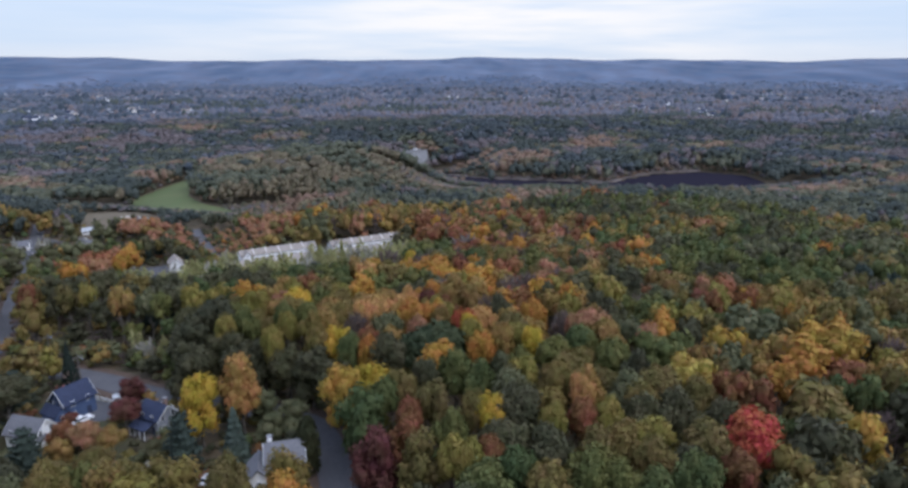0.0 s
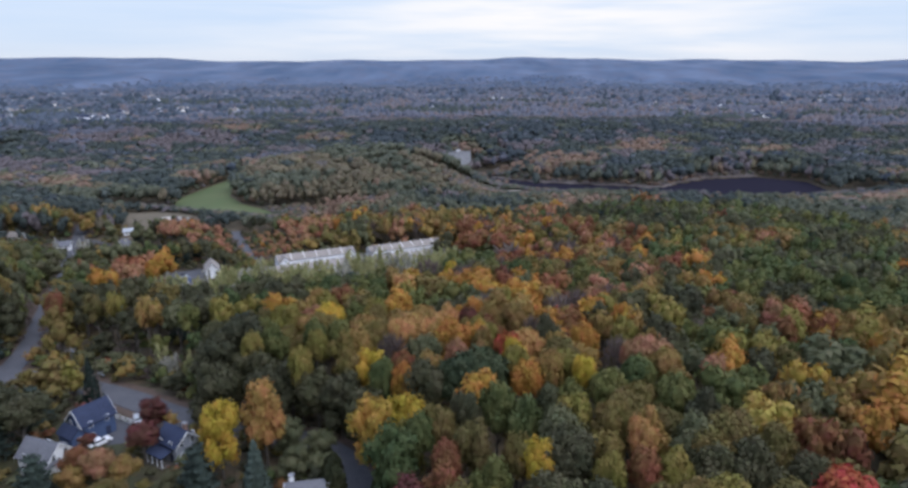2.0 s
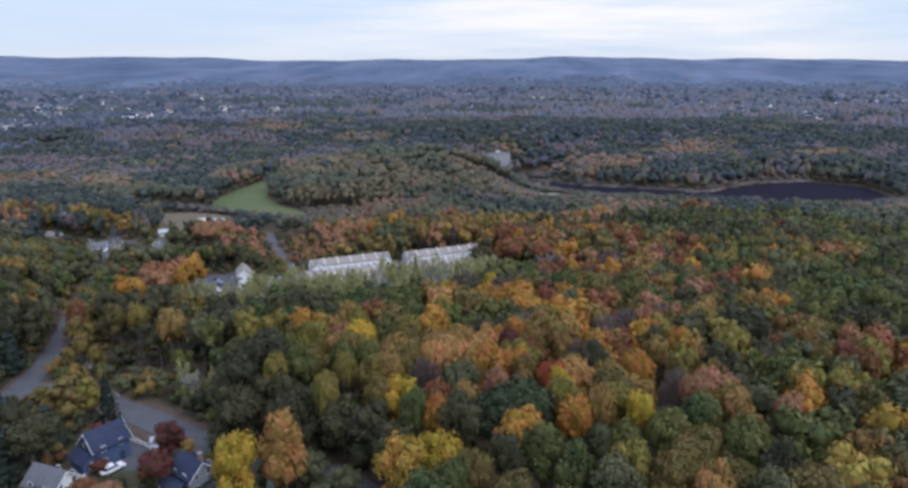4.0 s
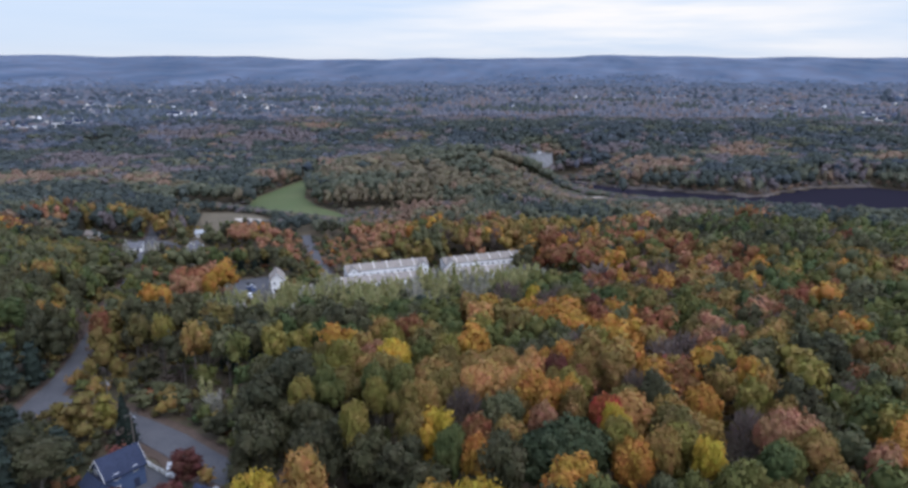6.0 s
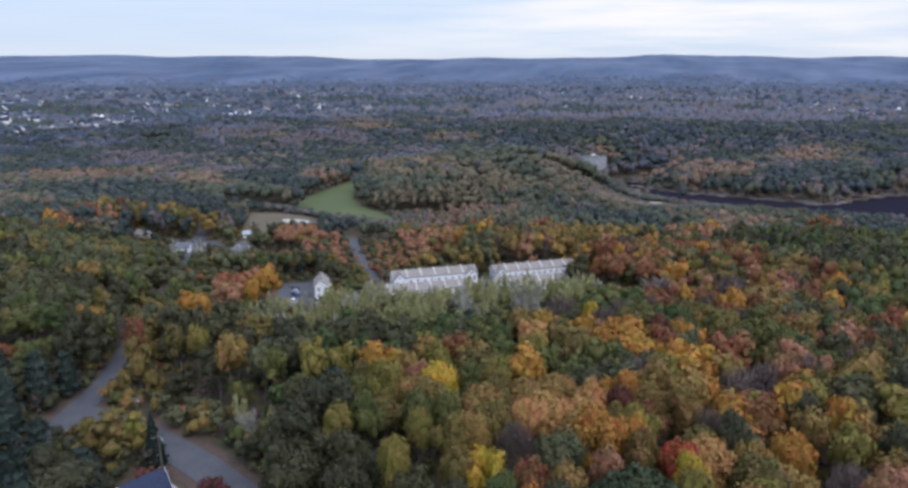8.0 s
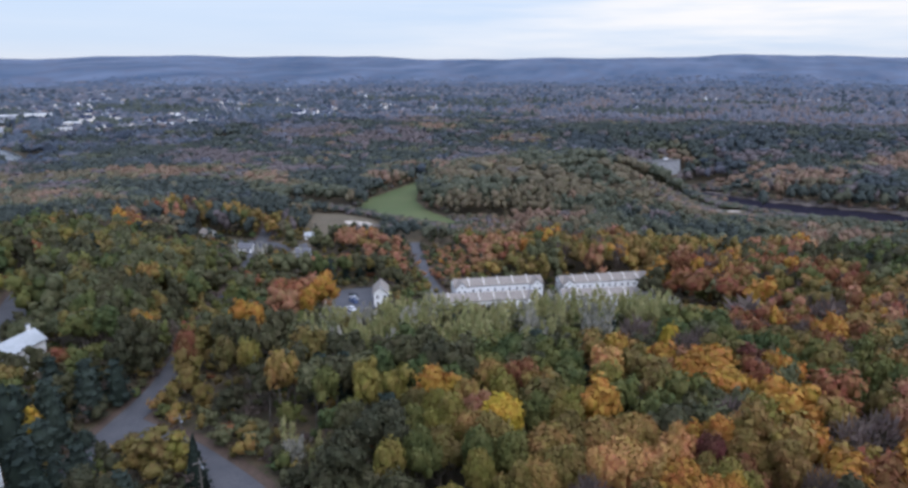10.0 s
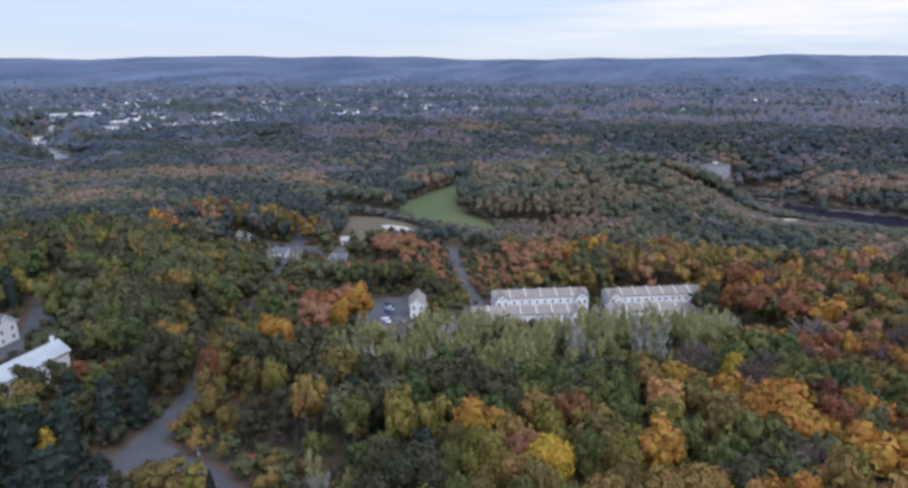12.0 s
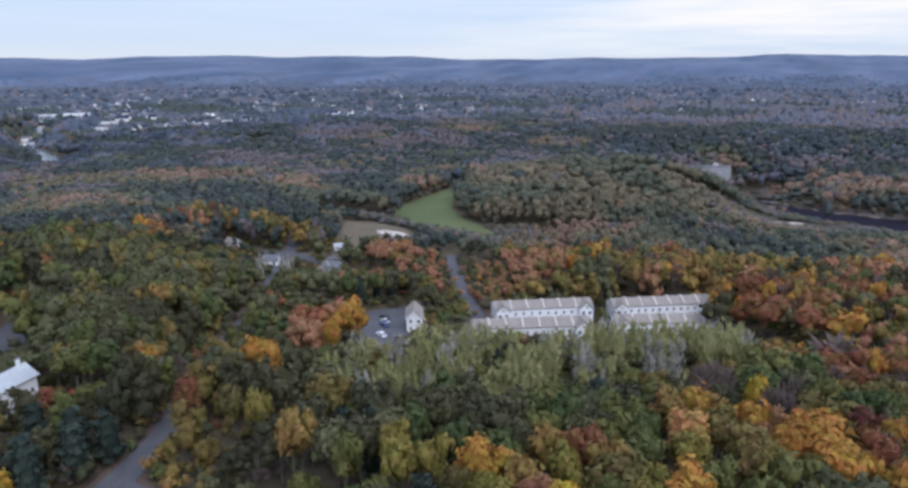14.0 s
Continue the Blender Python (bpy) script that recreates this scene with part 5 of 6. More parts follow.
def wood(name, rows, lod, label):
    """Many trees in one mesh."""
    groups = {}
    for row in rows:
        groups.setdefault(variant(row[0], row[1], row[4], row[2], row[3]), []).append(row)
    vs, fs, ids, tones, k = [], [], [], [], 0
    g = np.random.default_rng(lod)
    for key, members in groups.items():
        a = np.array([[p[0], p[1], p[2], p[3]] for p in members])
        kinds = np.array([KINDS.index(p[4]) for p in members])
        z = land(a[:, 0], a[:, 1])
        sc = np.array([scale_of(p[4], p[2], p[3]) for p in members])
        turn = g.uniform(0, 6.28, len(a))
        tone = g.uniform(0, 1, len(a))
        for (v, f), bark in ((PROTO[(*key, lod)], False), (STEM[min(lod, 1)], True)):
            if bark and lod > 1:
                continue
            c, s = np.cos(turn)[:, None], np.sin(turn)[:, None]
            X = (v[None, :, 0] * c - v[None, :, 1] * s) * sc[:, :1] + a[:, :1]
            Y = (v[None, :, 0] * s + v[None, :, 1] * c) * sc[:, :1] + a[:, 1:2]
            Z = v[None, :, 2] * sc[:, 1:] + z[:, None]
            n = len(a)
            vs.append(np.stack([X, Y, Z], -1).reshape(-1, 3))
            fs.append((f[None] + (np.arange(n) * len(v))[:, None, None]).reshape(-1, 3) + k)
            ids.append(np.repeat(np.full(n, len(KINDS)) if bark else kinds, len(f)))
            tones.append(np.repeat(tone, len(v)))
            k += n * len(v)
    me = from_arrays(name, np.concatenate(vs), np.concatenate(fs), [LEAF[q] for q in KINDS] + [BARK], np.concatenate(ids), np.concatenate(tones), True)
    return tagged(new(name, me), label, "woodland", kind="stuff")


wood("slope_woodland", rest[:1250], 1, "mixed autumn woodland covering the slopes")
wood("upper_woodland", rest[1250:], 2, "green and brown autumn woodland on the far slopes")

wood("undergrowth", BUSHES, 3, "low bushes between the trees and beside the roads")

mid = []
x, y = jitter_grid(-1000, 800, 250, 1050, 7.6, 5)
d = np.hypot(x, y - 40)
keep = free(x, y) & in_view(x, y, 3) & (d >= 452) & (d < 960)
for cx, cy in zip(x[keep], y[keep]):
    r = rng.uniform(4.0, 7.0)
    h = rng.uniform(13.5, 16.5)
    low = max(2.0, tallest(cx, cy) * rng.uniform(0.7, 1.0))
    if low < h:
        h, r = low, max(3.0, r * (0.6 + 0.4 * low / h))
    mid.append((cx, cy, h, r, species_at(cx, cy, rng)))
# shrubs close the edges of the far field and the lake's far bank
for poly, low, count in ((GREEN_FIELD, 446, 90), (LAKE, 596, 110), (LAKE, 600, 60)):
    for k in range(count):
        i = k * len(poly) / count
        (x0, y0), (x1, y1) = poly[int(i)], poly[(int(i) + 1) % len(poly)]
        f, out = i - int(i), rng.uniform(2.5, 5.5)
        side = Vector((y1 - y0, x0 - x1)).normalized()
        for sign in (1, -1):
            cx, cy = x0 + (x1 - x0) * f + sign * side.x * out, y0 + (y1 - y0) * f + sign * side.y * out
            if cy > low and inside_by(poly, cx, cy) < -1 and not (cx < 5 and poly is LAKE):
                mid.append((cx, cy, rng.uniform(3.5, 7.0), rng.uniform(2.2, 3.4), rng.choice(("far_hill_tan", "far_hill_green", "far_hill_olive", "mauve"))))
# low growth where the woods stay short
x, y = jitter_grid(-260, 300, 385, 750, 3.9, 27)
keep = free(x, y) & in_view(x, y)
for cx, cy in zip(x[keep], y[keep]):
    top = tallest(cx, cy)
    if top < 6.5:
        mid.append((cx, cy, min(max(1.4, top * rng.uniform(0.6, 1.0)), 4.5), rng.uniform(2.2, 3.4), rng.choices(("mauve", "far_rust", "far_hill_olive", "far_hill_green", "far_hill_tan"), (0.34, 0.16, 0.2, 0.2, 0.1))[0]))
wood("valley_woodland", mid, 3, "wooded valley and hills in autumn colours muted for haze")

# far woods: low rounded clumps
five = np.arange(5) * 2 * np.pi / 5
DOME = np.vstack([np.stack([np.cos(five), np.sin(five), np.full(5, 0.25)], -1), np.stack([0.7 * np.cos(five + 0.6), 0.7 * np.sin(five + 0.6), np.full(5, 0.78)], -1), [[0, 0, 1.0]]])
DOME_F = np.array([(j, (j + 1) % 5, 5 + j) for j in range(5)] + [((j + 1) % 5, 5 + (j + 1) % 5, 5 + j) for j in range(5)] + [(5 + j, 5 + (j + 1) % 5, 10) for j in range(5)])


def in_town(x, y):
    """Where the far houses stand."""
    x, y = np.asarray(x, float), np.asarray(y, float)
    n = np.array([noise.noise((a * 0.0042, b * 0.0042, 1.0)) for a, b in zip(x.ravel(), y.ravel())]).reshape(x.shape)
    r = np.hypot(x, y)
    return (r > 960) & (n > np.where(x < -300, -0.05, 0.12) + np.where((r < 1150) & (x > -300), 0.25, 0.0)) | (np.hypot(x + 690, y - 755) < 90)


def far_wood(name, x, y, size, label, seed, floor=land):
    g = np.random.default_rng(seed)
    n = len(x)
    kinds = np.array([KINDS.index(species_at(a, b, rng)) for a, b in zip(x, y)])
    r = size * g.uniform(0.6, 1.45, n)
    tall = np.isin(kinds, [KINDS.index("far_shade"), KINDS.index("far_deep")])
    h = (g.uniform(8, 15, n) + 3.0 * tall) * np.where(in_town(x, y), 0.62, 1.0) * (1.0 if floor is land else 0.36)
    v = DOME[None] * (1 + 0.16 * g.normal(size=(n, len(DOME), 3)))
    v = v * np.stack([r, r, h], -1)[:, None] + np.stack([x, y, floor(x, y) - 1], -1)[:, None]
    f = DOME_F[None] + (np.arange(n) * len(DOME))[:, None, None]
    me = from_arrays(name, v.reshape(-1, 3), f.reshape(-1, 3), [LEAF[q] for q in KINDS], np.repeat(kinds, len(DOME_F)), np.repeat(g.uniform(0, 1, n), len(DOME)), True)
    return tagged(new(name, me), label, "woodland", kind="stuff")


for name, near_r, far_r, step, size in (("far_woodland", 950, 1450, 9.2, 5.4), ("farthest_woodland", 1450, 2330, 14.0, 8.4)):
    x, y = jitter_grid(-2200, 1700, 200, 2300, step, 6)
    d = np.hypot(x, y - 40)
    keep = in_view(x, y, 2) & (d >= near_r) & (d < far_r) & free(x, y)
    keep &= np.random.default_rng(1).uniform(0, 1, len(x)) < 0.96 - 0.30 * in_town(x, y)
    far_wood(name, x[keep], y[keep], size, "distant woods in grey, rust and dark green, tinted for haze", 8)
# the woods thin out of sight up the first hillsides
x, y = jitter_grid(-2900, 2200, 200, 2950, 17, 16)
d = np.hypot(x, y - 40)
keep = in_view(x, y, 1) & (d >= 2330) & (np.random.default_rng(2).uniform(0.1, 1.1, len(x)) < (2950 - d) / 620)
far_wood("hillside_woodland", x[keep], y[keep], 8.5, "woods at the foot of the far hills, tinted blue-grey for haze", 14, far_height)

# woods beneath and behind the flight
behind = []
x, y = jitter_grid(-420, 420, -400, 400, 12.0, 3)
keep = free(x, y) & ~in_view(x, y, 2) & (np.hypot(x, y) < 400)
for cx, cy in zip(x[keep], y[keep]):
    behind.append((cx, cy, rng.uniform(11, 15), rng.uniform(5.0, 7.0), species_at(cx, abs(cy) * 0.5 + 60, rng)))
behind.sort(key=lambda p: math.hypot(p[0], p[1] - 30))
wood("rear_woodland", behind[:240], 2, "autumn woodland beneath the flight")
wood("outer_woodland", behind[240:], 3, "autumn woods around the flight")

# ---- houses ----
PALE_ROOF = mixed("pale_metal_roof", (0.38, 0.40, 0.42), (0.46, 0.48, 0.50), (0.32, 0.34, 0.36), 0.3, 2.0, 0.5)


def window(parent, x, y, z, w, h, side, shutter=None):
    """A window on a wall: frame and pane. side: the wall's outward axis, one of +x -x +y -y."""
    ax, s = side[1], 1 if side[0] == "+" else -1
    t = 0.07
    bm = bmesh.new()
    for a0, a1, b0, b1 in ((-w / 2, w / 2, h / 2 - t, h / 2), (-w / 2, w / 2, -h / 2, -h / 2 + t), (-w / 2, -w / 2 + t, -h / 2 + t, h / 2 - t), (w / 2 - t, w / 2, -h / 2 + t, h / 2 - t), (-w / 2 + t, w / 2 - t, -0.03, 0.03)):
        if ax == "y":
            box(bm, x + a0, y - 0.02, z + b0, x + a1, y + s * 0.09, z + b1)
        else:
            box(bm, x - 0.02, y + a0, z + b0, x + s * 0.09, y + a1, z + b1)
    o = part("window", bm, TRIM, parent)
    if ax == "y":
        g = boxed(x - w / 2 + t, y - 0.02, z - h / 2 + t, x + w / 2 - t, y + s * 0.05, z + h / 2 - t)
    else:
        g = boxed(x - 0.02, y - w / 2 + t, z - h / 2 + t, x + s * 0.05, y + w / 2 - t, z + h / 2 - t)
    part("pane", g, GLASS, o)
    return o


def roof_mesh(L, W, eave, ridge, over=0.45, thick=0.22, cx=0.0, cy=0.0, axis="x"):
    """Two slopes with overhang, ridge along the axis."""
    bm = bmesh.new()
    k = (ridge - eave) / (W / 2)
    lo = eave - over * k
    pts = [(-W / 2 - over, lo), (0, ridge), (W / 2 + over, lo), (W / 2 + over, lo + thick), (0, ridge + thick * 1.15), (-W / 2 - over, lo + thick)]
    prism(bm, [(u + (cy if axis == "x" else cx), z) for u, z in pts], axis, (cx if axis == "x" else cy) - L / 2 - over, (cx if axis == "x" else cy) + L / 2 + over)
    return bm


def body_mesh(L, W, eave, ridge, deep=1.2, cx=0.0, cy=0.0, axis="x"):
    bm = bmesh.new()
    off = cy if axis == "x" else cx
    pts = [(-W / 2 + off, -deep), (W / 2 + off, -deep), (W / 2 + off, eave), (off, ridge - 0.02), (-W / 2 + off, eave)]
    mid = cx if axis == "x" else cy
    return prism(bm, pts, axis, mid - L / 2, mid + L / 2)


def house(label, x, y, rot, L, W, eave, ridge, wall, roof, chimney=None, chimney_mat=None, wing=None, porch=False, trim=True, base=None, terrace=None):
    """A gabled house, ridge along its own x."""
    h = empty("house", pose(x, y, at(x, y) + 0.1 if base is None else base, 0, 0, rot), label, "house", "houses")
    part("wall", body_mesh(L, W, eave, ridge), wall, h)
    part("roof", roof_mesh(L, W, eave, ridge), roof, h)
    if trim:
        for s in (-1, 1):
            bm, k = bmesh.new(), (ridge - eave) / (W / 2)
            lo = eave - 0.45 * k
            x0 = s * (L / 2 + 0.455)
            for q in (-1, 1):
                pts = [(q * (W / 2 + 0.46), lo - 0.12), (0, ridge - 0.12), (0, ridge + 0.16), (q * (W / 2 + 0.46), lo + 0.14)]
                prism(bm, pts if q > 0 else pts[::-1], "x", min(x0, x0 + s * 0.07), max(x0, x0 + s * 0.07))
            part("bargeboard", bm, TRIM, h)
    rows = [1.5] if eave < 4 else [1.5, 4.1]
    for z in rows:
        n = max(2, int(L / 2.8))
        for k in range(n):
            u = -L / 2 + L * (k + 0.5) / n
            for side, yy in (("-y", -W / 2), ("+y", W / 2)):
                if z < 2 and k == n // 2 and side == "-y":
                    continue
                window(h, u, yy, z, 0.95, 1.3, side)
        for u in (-W / 4, W / 4):
            window(h, -L / 2, u, z, 0.95, 1.3, "-x")
            window(h, L / 2, u, z, 0.95, 1.3, "+x")
    n = max(2, int(L / 2.8))
    u = -L / 2 + L * (n // 2 + 0.5) / n
    door = part("door", boxed(u - 0.5, -W / 2 - 0.06, 0, u + 0.5, -W / 2 + 0.02, 2.1), SLATE, h)
    part("door_handle", boxed(u + 0.33, -W / 2 - 0.12, 0.98, u + 0.38, -W / 2 - 0.06, 1.08), STEEL, door)
    if chimney:
        cx, cy, top = chimney
        c = part("chimney", boxed(cx - 0.4, cy - 0.3, eave - 0.5, cx + 0.4, cy + 0.3, top, bevel=0.02), chimney_mat or BRICK, h)
        part("chimney_cap", boxed(cx - 0.48, cy - 0.38, top, cx + 0.48, cy + 0.38, top + 0.12), CONCRETE, c)
    if wing:
        wx, wy, wl, ww, we, wr = wing
        part("wing_wall", body_mesh(wl, ww, we, wr, cx=wx, cy=wy, axis="y"), wall, h)
        part("wing_roof", roof_mesh(wl, ww, we, wr, 0.35, 0.2, wx, wy, "y"), roof, h)
        window(h, wx, wy - wl / 2, min(we - 1, 4.0), 0.9, 1.2, "-y")
    if porch:
        deck = part("porch", boxed(-L / 2, -W / 2 - 2.6, -0.6, L / 2 - 1, -W / 2, 0.35), WOOD, h)
        bm = prism(bmesh.new(), [(-W / 2 - 2.8, 2.5), (-W / 2 - 0.02, 3.1), (-W / 2 - 0.02, 3.26), (-W / 2 - 2.8, 2.64)], "x", -L / 2 - 0.2, L / 2 - 0.8)
        part("porch_roof", bm, roof, deck)
        for k in range(4):
            u = -L / 2 + 0.15 + (L - 1.3) * k / 3
            part("post", boxed(u - 0.08, -W / 2 - 2.55, 0.35, u + 0.08, -W / 2 - 2.39, 2.55), TRIM, deck)
    if terrace:
        x0, y0, x1, y1 = terrace
        d = part("deck", boxed(x0, y0, -0.6, x1, y1, 0.5), WOOD, h)
        for x2, y2, x3, y3 in ((x0, y0, x1, y0), (x0, y0, x0, y1)):
            part("rail", boxed(x2, y2, 1.3, x3 + 0.08, y3 + 0.08, 1.42), TRIM, d)
            for k in range(5):
                u, v = x2 + (x3 - x2) * k / 4, y2 + (y3 - y2) * k / 4
                part("post", boxed(u, v, 0.5, u + 0.1, v + 0.1, 1.3), TRIM, d)
    return h


house("blue clapboard house with a slate roof and white trim", -84.2, 131.6, 62, 6.8, 5.4, 4.5, 7.2, BLUE, SLATE, wing=(-4.4, -0.4, 4.8, 3.0, 2.9, 4.3), terrace=(-8.6, -3.6, -5.9, 1.6))
house("white gabled house with a grey roof and white chimney", -30.6, 105.2, 14, 6.4, 5.6, 6.0, 8.3, WHITE, SHINGLE, chimney=(-2.5, 0.6, 9.4), chimney_mat=WHITE, wing=(-4.6, -0.8, 6.0, 4.0, 3.6, 5.6))
house("pale house with a slate roof behind a maroon tree", -62.4, 124.8, -28, 5.8, 5.0, 4.0, 6.2, GREY, SLATE, porch=True, chimney=(2.2, 0.4, 7.6))
house("white cottage with a light grey shingled roof", -85.6, 118.9, -14, 7.2, 5.4, 4.0, 6.5, WHITE, SHINGLE, wing=(2.2, -2.2, 3.6, 3.2, 3.2, 4.9))
house("house with a light grey roof and pale chimney", -51.2, 100.4, -22, 8.0, 7.0, 3.3, 5.6, GREY, SHINGLE, chimney=(-3.2, 0.6, 6.6), chimney_mat=WHITE)
house("low house with a grey-brown shingled roof", -67.5, 96.6, -15, 9.0, 7.0, 4.2, 6.9, CREAM, TAUPE)
house("long white building with a pale roof and chimney", -167.2, 163.6, 98, 19.0, 6.2, 7.2, 9.4, WHITE, PALE_ROOF, chimney=(8.4, 0.2, 11.0), chimney_mat=WHITE, wing=(-4, 4.4, 5.0, 7.0, 4.4, 6.6))
house("tall white clapboard house beside the lane", -205.0, 179.5, 20, 8.0, 8.0, 5.6, 8.4, WHITE, SHINGLE)
house("small white gabled house half hidden by spruces", -125.6, 127.6, 60, 7.0, 6.0, 4.2, 7.0, WHITE, PALE_ROOF)
house("white end house beside the car park", -122.5, 277.5, -63, 9.0, 5.4, 5.6, 8.2, WHITE, TAUPE, base=at(-120, 273))
for x, y, rot, L, W, wall, roof, words in ((-219, 322, 20, 6.4, 5.0, WHITE, SHINGLE, "white house with a grey roof among trees"), (-203, 356, 20, 6.4, 3.6, WHITE, PALE_ROOF, "low white building beside the dry field"),
                                           (-190.5, 329, 10, 6.6, 5.0, GREY, SHINGLE, "grey house with a grey shingled roof by the road"), (-255, 337, -10, 7.0, 5.0, WHITE, TAUPE, "white cottage standing deep among the trees"),
                                           (-249, 366, 30, 5.6, 5.0, CREAM, SHINGLE, "small cream house deep among the trees"), (-197, 338, 70, 3.6, 3.0, GREY, SHINGLE, "small grey shed with a grey roof")):
    eave = 2.0 if W < 4 else 2.8
    house(words, x, y, rot, L, W, eave, eave + 0.36 * W, wall, roof)


# ---- rows of town houses ----


def town_row(x, y, rot, L, base):
    """A terrace with gabled bays at both ends, party walls over the roof, and windows to the front."""
    W, eave, ridge = 8.4, 6.2, 8.0
    h = empty("townhouse_row", pose(x, y, base, 0, 0, rot), "row of white town houses under a taupe shingled roof", "town houses", "town house rows")
    part("wall", body_mesh(L, W, eave, ridge, 2.0), WHITE, h)
    part("roof", roof_mesh(L, W, eave, ridge, 0.4), TAUPE, h)
    units = max(4, round(L / 6.1))
    for k in range(1, units):
        u = -L / 2 + L * k / units
        bm, q = bmesh.new(), (ridge - eave) / (W / 2)
        prism(bm, [(-W / 2 - 0.35, eave - 0.1), (0, ridge + 0.1), (W / 2 + 0.35, eave - 0.1), (W / 2 + 0.35, eave + 0.22), (0, ridge + 0.62), (-W / 2 - 0.35, eave + 0.22)], "x", u - 0.17, u + 0.17)
        part("party_wall", bm, CREAM, h)
    for s in (-1, 1):
        u = s * (L / 2 - 2.7)
        part("bay", body_mesh(2.2, 5.0, eave - 0.1, eave + 2.2, 2.0, u, -W / 2 - 0.6, "y"), WHITE, h)
        part("bay_roof", roof_mesh(5.2, 5.0, eave - 0.1, eave + 2.2, 0.3, 0.2, u, -W / 2 + 0.7, "y"), TAUPE, h)
        for z in (1.5, 4.2):
            for d in (-1.2, 1.2):
                window(h, u + d, -W / 2 - 1.7, z, 1.1, 1.4, "-y")
        window(h, u, -W / 2 - 1.7, 6.3, 0.8, 0.8, "-y")
        for z in (1.5, 4.2):
            for d in (-2.4, 2.2):
                window(h, s * L / 2, d, z, 1.1, 1.4, "+x" if s > 0 else "-x")
        window(h, s * L / 2, 0, 6.8, 0.9, 1.0, "+x" if s > 0 else "-x")
    for k in range(1, units - 1):
        u = -L / 2 + L * (k + 0.5) / units
        for d in (-1.6, 1.4):
            window(h, u + d, -W / 2, 4.2, 0.95, 1.2, "-y")
        window(h, u - 1.6, -W / 2, 1.5, 1.2, 1.3, "-y")
        door = part("door", boxed(u + 0.9, -W / 2 - 0.06, 0, u + 1.9, -W / 2 + 0.02, 2.1), SLATE, h)
        part("canopy", boxed(u + 0.6, -W / 2 - 1.1, 2.4, u + 2.2, -W / 2, 2.55), TAUPE, door)
        part("vent_pipe", boxed(u - 0.1, 1.3, ridge - 1.2, u + 0.1, 1.5, ridge + 0.35), STEEL, h)
    return h


for x, y, rot, L, base in TOWN_ROWS:
    town_row(x, y, rot, L, base)

# ---- dam ----


def dam(x, y, rot):
    h = empty("dam", pose(x, y, -43.0, 0, 0, rot), "pale concrete dam with a small white gatehouse on its crest", "dam")
    L, top = 46, 24
    bm = prism(bmesh.new(), [(-9, -6), (4, -6), (4, top), (-1.5, top), (-3, top - 4)], "x", -L / 2, L / 2)
    part("dam_wall", bm, CONCRETE, h)
    part("crest", boxed(-L / 2, -2.2, top, L / 2, 4.4, top + 0.5), CONCRETE, h)
    for s in (-2.0, 4.1):
        part("parapet", boxed(-L / 2, s, top + 0.5, L / 2, s + 0.25, top + 1.6), CONCRETE, h)
    for k in range(9):
        u = -L / 2 + L * (k + 0.5) / 9
        part("buttress", prism(bmesh.new(), [(-10, -6), (-8.6, -6), (-1.45, top - 1), (-2.2, top - 1)], "x", u - 0.6, u + 0.6), CONCRETE, h)
    g = part("gatehouse", boxed(7, -1.2, top + 0.5, 10.4, 2.2, top + 3.6), WHITE, h)
    part("gatehouse_roof", boxed(6.7, -1.5, top + 3.6, 10.7, 2.5, top + 3.9), SHINGLE, g)
    return h


dam(-52, 753, 27)

# ---- far town ----


def block(x, y, rot, L, W, H, wall, roof, words):
    z = at(x, y)
    h = empty("building", pose(x, y, z, 0, 0, rot), words, "building", "far buildings")
    part("wall", boxed(-L / 2, -W / 2, -2, L / 2, W / 2, H), wall, h)
    part("roof", boxed(-L / 2 - 0.3, -W / 2 - 0.3, H, L / 2 + 0.3, W / 2 + 0.3, H + 0.6), roof, h)
    n = max(3, int(L / 5))
    for k in range(n):
        u = -L / 2 + L * (k + 0.5) / n
        part("window", boxed(u - 1.2, -W / 2 - 0.08, H * 0.35, u + 1.2, -W / 2 + 0.02, H * 0.75), GLASS, h)
    part("roof_unit", boxed(-2, -1.5, H + 0.6, 2, 1.5, H + 2.2), STEEL, h)


BLOCKS = [(-733, 671, 40, 22, 12, 6, WHITE, TRIM), (-700, 742, 35, 30, 14, 7, WHITE, SHINGLE), (-672, 765, 60, 18, 12, 8, CREAM, TRIM), (-676, 813, 30, 24, 12, 7, WHITE, SHINGLE), (-640, 800, 20, 16, 11, 8, CREAM, SHINGLE),
          (-725, 735, 50, 18, 12, 7, GREY, SHINGLE), (-650, 735, 15, 20, 10, 7, WHITE, TRIM), (-538, 704, 30, 26, 12, 6, GREY, SHINGLE), (-565, 690, 0, 16, 10, 7, WHITE, SHINGLE)]
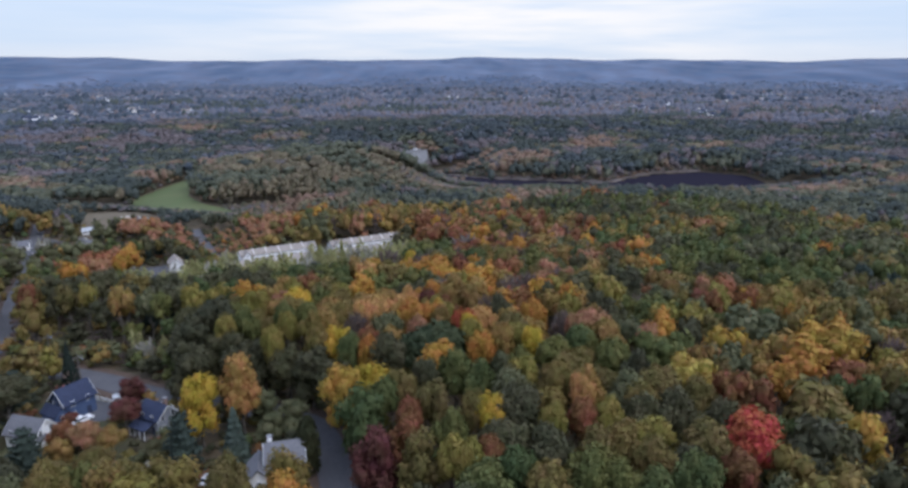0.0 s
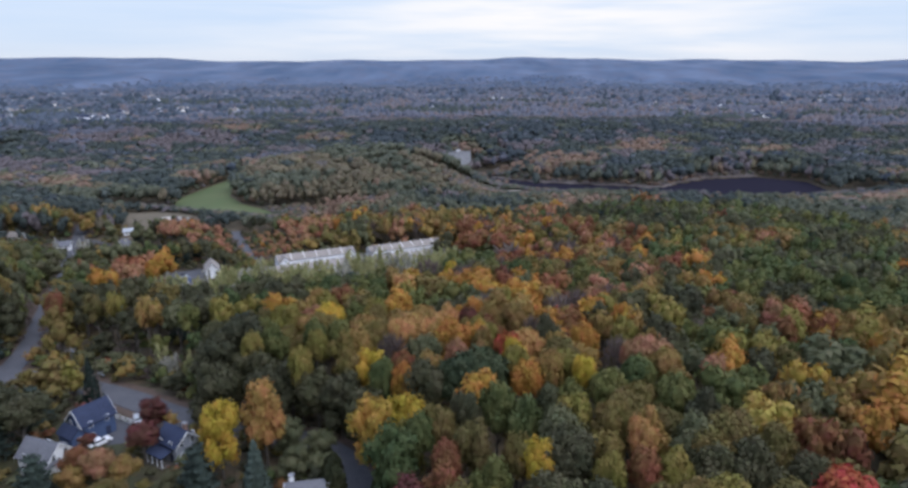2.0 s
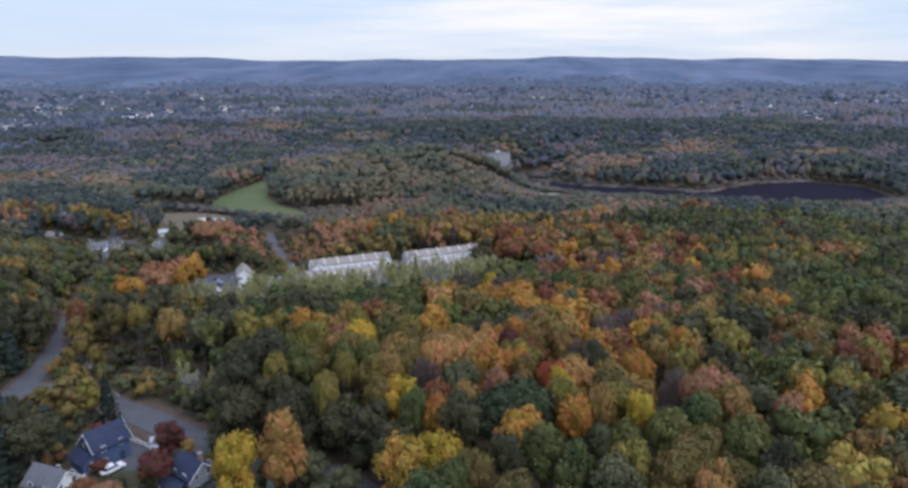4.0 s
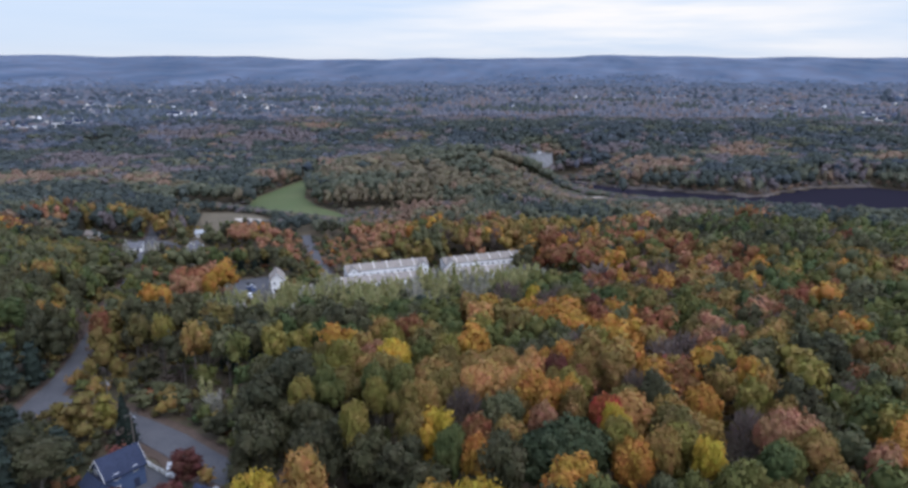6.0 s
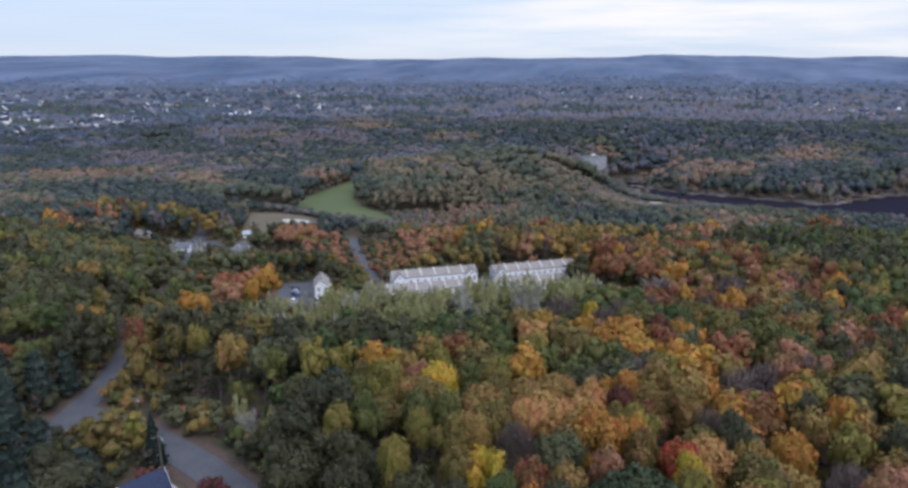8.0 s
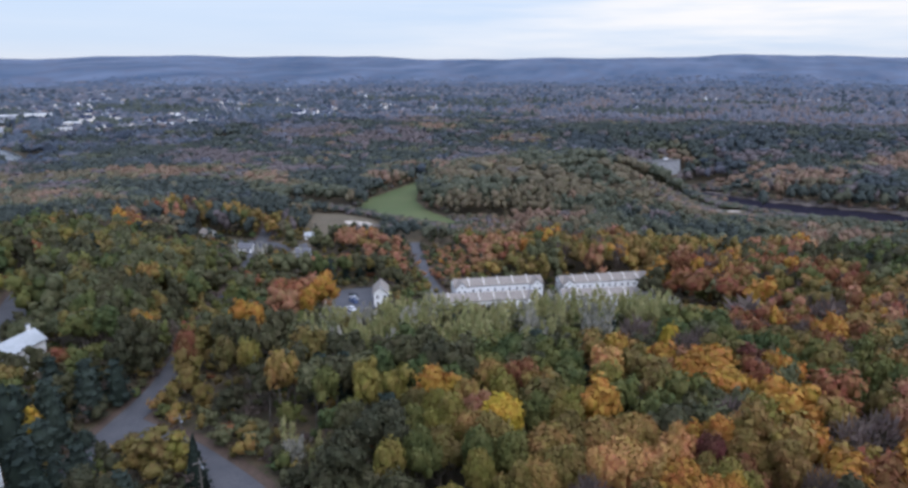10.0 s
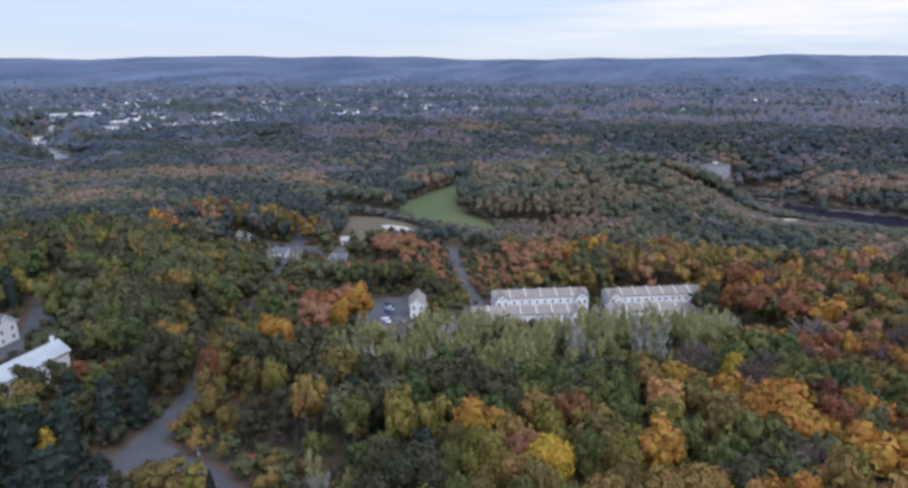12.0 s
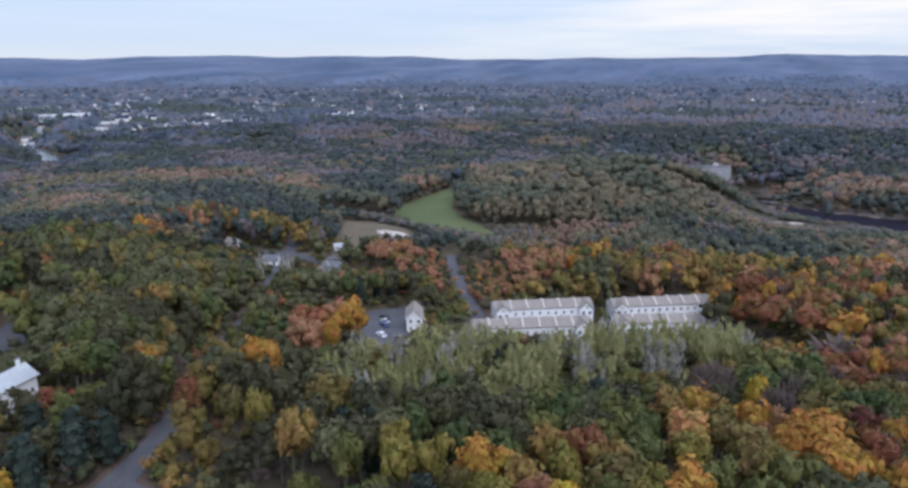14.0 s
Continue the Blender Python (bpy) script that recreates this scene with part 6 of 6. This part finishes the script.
BLOCKS += [(-710, 1088, 20, 34, 16, 8, WHITE, TRIM),
          (-275, 1035, 8, 22, 12, 7, CREAM, TRIM), (-222, 1024, 15, 18, 12, 7, CREAM, TAUPE), (-198, 1018, -20, 14, 10, 6, CREAM, TRIM), (-178, 1036, 5, 16, 10, 6, CREAM, TAUPE), (-934, 776, 50, 34, 16, 8, WHITE, TRIM), (-957, 748, 50, 24, 14, 8, GREY, TRIM),
          (-780, 690, 40, 16, 12, 7, WHITE, SHINGLE), (-800, 720, 25, 18, 12, 7, CREAM, TRIM), (-610, 830, 45, 20, 12, 8, WHITE, SHINGLE)]
for x, y, rot, L, W, H, wall, roof in BLOCKS:
    block(x, y, rot, L, W, H, wall, roof, "long low pale building with a flat roof in the valley" if L > 30 else "small pale flat-roofed building in the valley")


def far_houses():
    g = np.random.default_rng(21)
    x, y = jitter_grid(-2300, 1800, 300, 2300, 22, 31)
    d = np.hypot(x, y)
    keep = in_view(x, y, 2) & (d < 2240) & in_town(x, y)
    thick = np.array([noise.noise((a * 0.011, b * 0.011, 14.0)) for a, b in zip(x, y)])
    keep &= g.uniform(0, 1, len(x)) < np.clip(0.12 + 0.8 * thick, 0.02, 0.36) * np.where(d > 1700, 0.7, 1.0) + 0.35 * (np.hypot(x + 690, y - 755) < 85)
    x, y = x[keep], y[keep]
    n = len(x)
    base = np.array([(-1, -1, -.3), (1, -1, -.3), (1, 1, -.3), (-1, 1, -.3), (-1, -1, 1), (1, -1, 1), (1, 1, 1), (-1, 1, 1), (-1, 0, 1.55), (1, 0, 1.55)], float)
    faces = np.array([(0, 1, 5), (0, 5, 4), (1, 2, 6), (1, 6, 5), (2, 3, 7), (2, 7, 6), (3, 0, 4), (3, 4, 7), (5, 6, 9), (7, 4, 8), (4, 5, 9), (4, 9, 8), (6, 7, 8), (6, 8, 9)])
    s = np.stack([g.uniform(3.5, 7, n), g.uniform(3.2, 5, n), g.uniform(4.5, 7, n)], -1)
    big = g.uniform(0, 1, n) < 0.06
    s[big] *= [2.2, 1.5, 1.1]
    a = g.uniform(0, 3.14, n)
    v = base[None] * s[:, None]
    c, q = np.cos(a)[:, None], np.sin(a)[:, None]
    v = np.stack([v[..., 0] * c - v[..., 1] * q + x[:, None], v[..., 0] * q + v[..., 1] * c + y[:, None], v[..., 2] + land(x, y)[:, None]], -1)
    f = (faces[None] + (np.arange(n) * 10)[:, None, None]).reshape(-1, 3)
    # past 1750 m every wall turns grey, a painted substitute for haze
    wall, roof = np.where(d[keep] > 1750, 2, g.choice([0, 1, 1, 2, 2, 2, 2, 2], n)), g.choice([3, 4, 5, 5, 5], n)
    idx = np.concatenate([np.repeat(wall[:, None], 10, 1), np.repeat(roof[:, None], 4, 1)], 1).ravel()
    me = from_arrays("far_houses", v.reshape(-1, 3), f, [WHITE, CREAM, GREY, SHINGLE, TAUPE, SLATE], idx)
    tagged(new("far_houses", me), "many small pale houses of the distant town", "houses", kind="stuff")


far_houses()

# ---- poles, fence, cars ----


def utility_pole(x, y, top, rot):
    z = at(x, y)
    h = empty("utility_pole", pose(x, y, z, 0, 0, rot), "wooden utility pole with crossarm and pale street lamp", "utility pole", "utility poles")
    H = top - z
    bm = bmesh.new()
    bmesh.ops.create_cone(bm, cap_ends=True, segments=10, radius1=0.19, radius2=0.12, depth=H + 1, matrix=Matrix.Translation((0, 0, (H - 1) / 2)))
    part("pole", bm, WOOD, h)
    arm = part("crossarm", boxed(-1.2, -0.08, H - 0.9, 1.2, 0.08, H - 0.72), WOOD, h)
    for u in (-1.05, -0.5, 0.5, 1.05):
        part("insulator", boxed(u - 0.05, -0.05, H - 0.72, u + 0.05, 0.05, H - 0.52), GLASS, arm)
    lamp = part("lamp_arm", boxed(-0.05, -2.0, H - 0.45, 0.05, 0, H - 0.37), STEEL, h)
    part("lamp_head", boxed(-0.18, -2.8, H - 0.5, 0.18, -1.9, H - 0.34, bevel=0.05), STEEL, lamp, "pale street lamp head")


utility_pole(-98.3, 148.0, 12.6, 50)
utility_pole(-86.6, 139.4, 11.2, 55)
utility_pole(-141.0, 187.0, 10.5, 40)


def fence(x0, y0, x1, y1, n):
    d = math.hypot(x1 - x0, y1 - y0)
    h = empty("fence", pose(x0, y0, at(x0, y0) + 0.1, 0, 0, math.degrees(math.atan2(y1 - y0, x1 - x0))), "white painted rail fence beside the drive", "fence")
    for k in range(n + 1):
        part("post", boxed(d * k / n - 0.07, -0.07, -0.5, d * k / n + 0.07, 0.07, 1.3), TRIM, h)
    for z in (0.35, 0.75, 1.12):
        part("rail", boxed(0, -0.03, z, d, 0.03, z + 0.14), TRIM, h)


fence(-84.6, 138.6, -75.0, 134.6, 5)


def car(x, y, rot, paint, words):
    h = empty("car", pose(x, y, at(x, y) + 0.36, 0, 0, rot), words, "car", "cars")
    bm = prism(bmesh.new(), [(-2.2, 0.3), (2.2, 0.3), (2.25, 0.62), (2.05, 0.86), (1.0, 0.95), (-1.7, 0.98), (-2.2, 0.9), (-2.25, 0.6)], "y", -0.88, 0.88)
    bmesh.ops.bevel(bm, geom=bm.edges[:], offset=0.05, segments=1, affect="EDGES")
    body = part("body", bm, PAINT[paint], h)
    part("cabin", prism(bmesh.new(), [(-1.75, 0.97), (1.05, 0.95), (0.35, 1.40), (-1.35, 1.42)], "y", -0.74, 0.74), GLASS, h, "dark car windows")
    part("car_roof", prism(bmesh.new(), [(-1.36, 1.421), (0.36, 1.401), (0.3, 1.46), (-1.25, 1.48)], "y", -0.73, 0.73), PAINT[paint], h)
    for u in (-1.35, 1.4):
        for s in (-0.8, 0.8):
            bm = bmesh.new()
            bmesh.ops.create_cone(bm, cap_ends=True, segments=16, radius1=0.33, radius2=0.33, depth=0.22, matrix=Matrix.Translation((u, s, 0.33)) @ Matrix.Rotation(math.pi / 2, 4, "X"))
            wheel = part("wheel", bm, TYRE, h)
            bm = bmesh.new()
            bmesh.ops.create_cone(bm, cap_ends=True, segments=12, radius1=0.2, radius2=0.2, depth=0.24, matrix=Matrix.Translation((u, s, 0.33)) @ Matrix.Rotation(math.pi / 2, 4, "X"))
            part("rim", bm, STEEL, wheel)
    for s in (-0.6, 0.6):
        part("headlight", boxed(2.18, s - 0.18, 0.62, 2.27, s + 0.18, 0.76), TRIM, body)


car(-45.0, 105.6, 80, "silver", "silver car parked on the leaf-covered yard")
car(-42.2, 106.4, 75, "white", "white car parked on the leaf-covered yard")
car(-80.4, 127.6, 60, "white", "white car parked beside the blue house")
car(-77.5, 137.0, 120, "silver", "silver car parked under the maroon tree")
car(-127.5, 148.5, 30, "black", "dark car standing at the road junction")
for k, (x, y) in enumerate(((-137, 282), (-134.5, 277.5), (-132, 273), (-127, 262))):
    car(x, y, 150, ("black", "silver", "blue", "white")[k], "car parked in the asphalt car park")
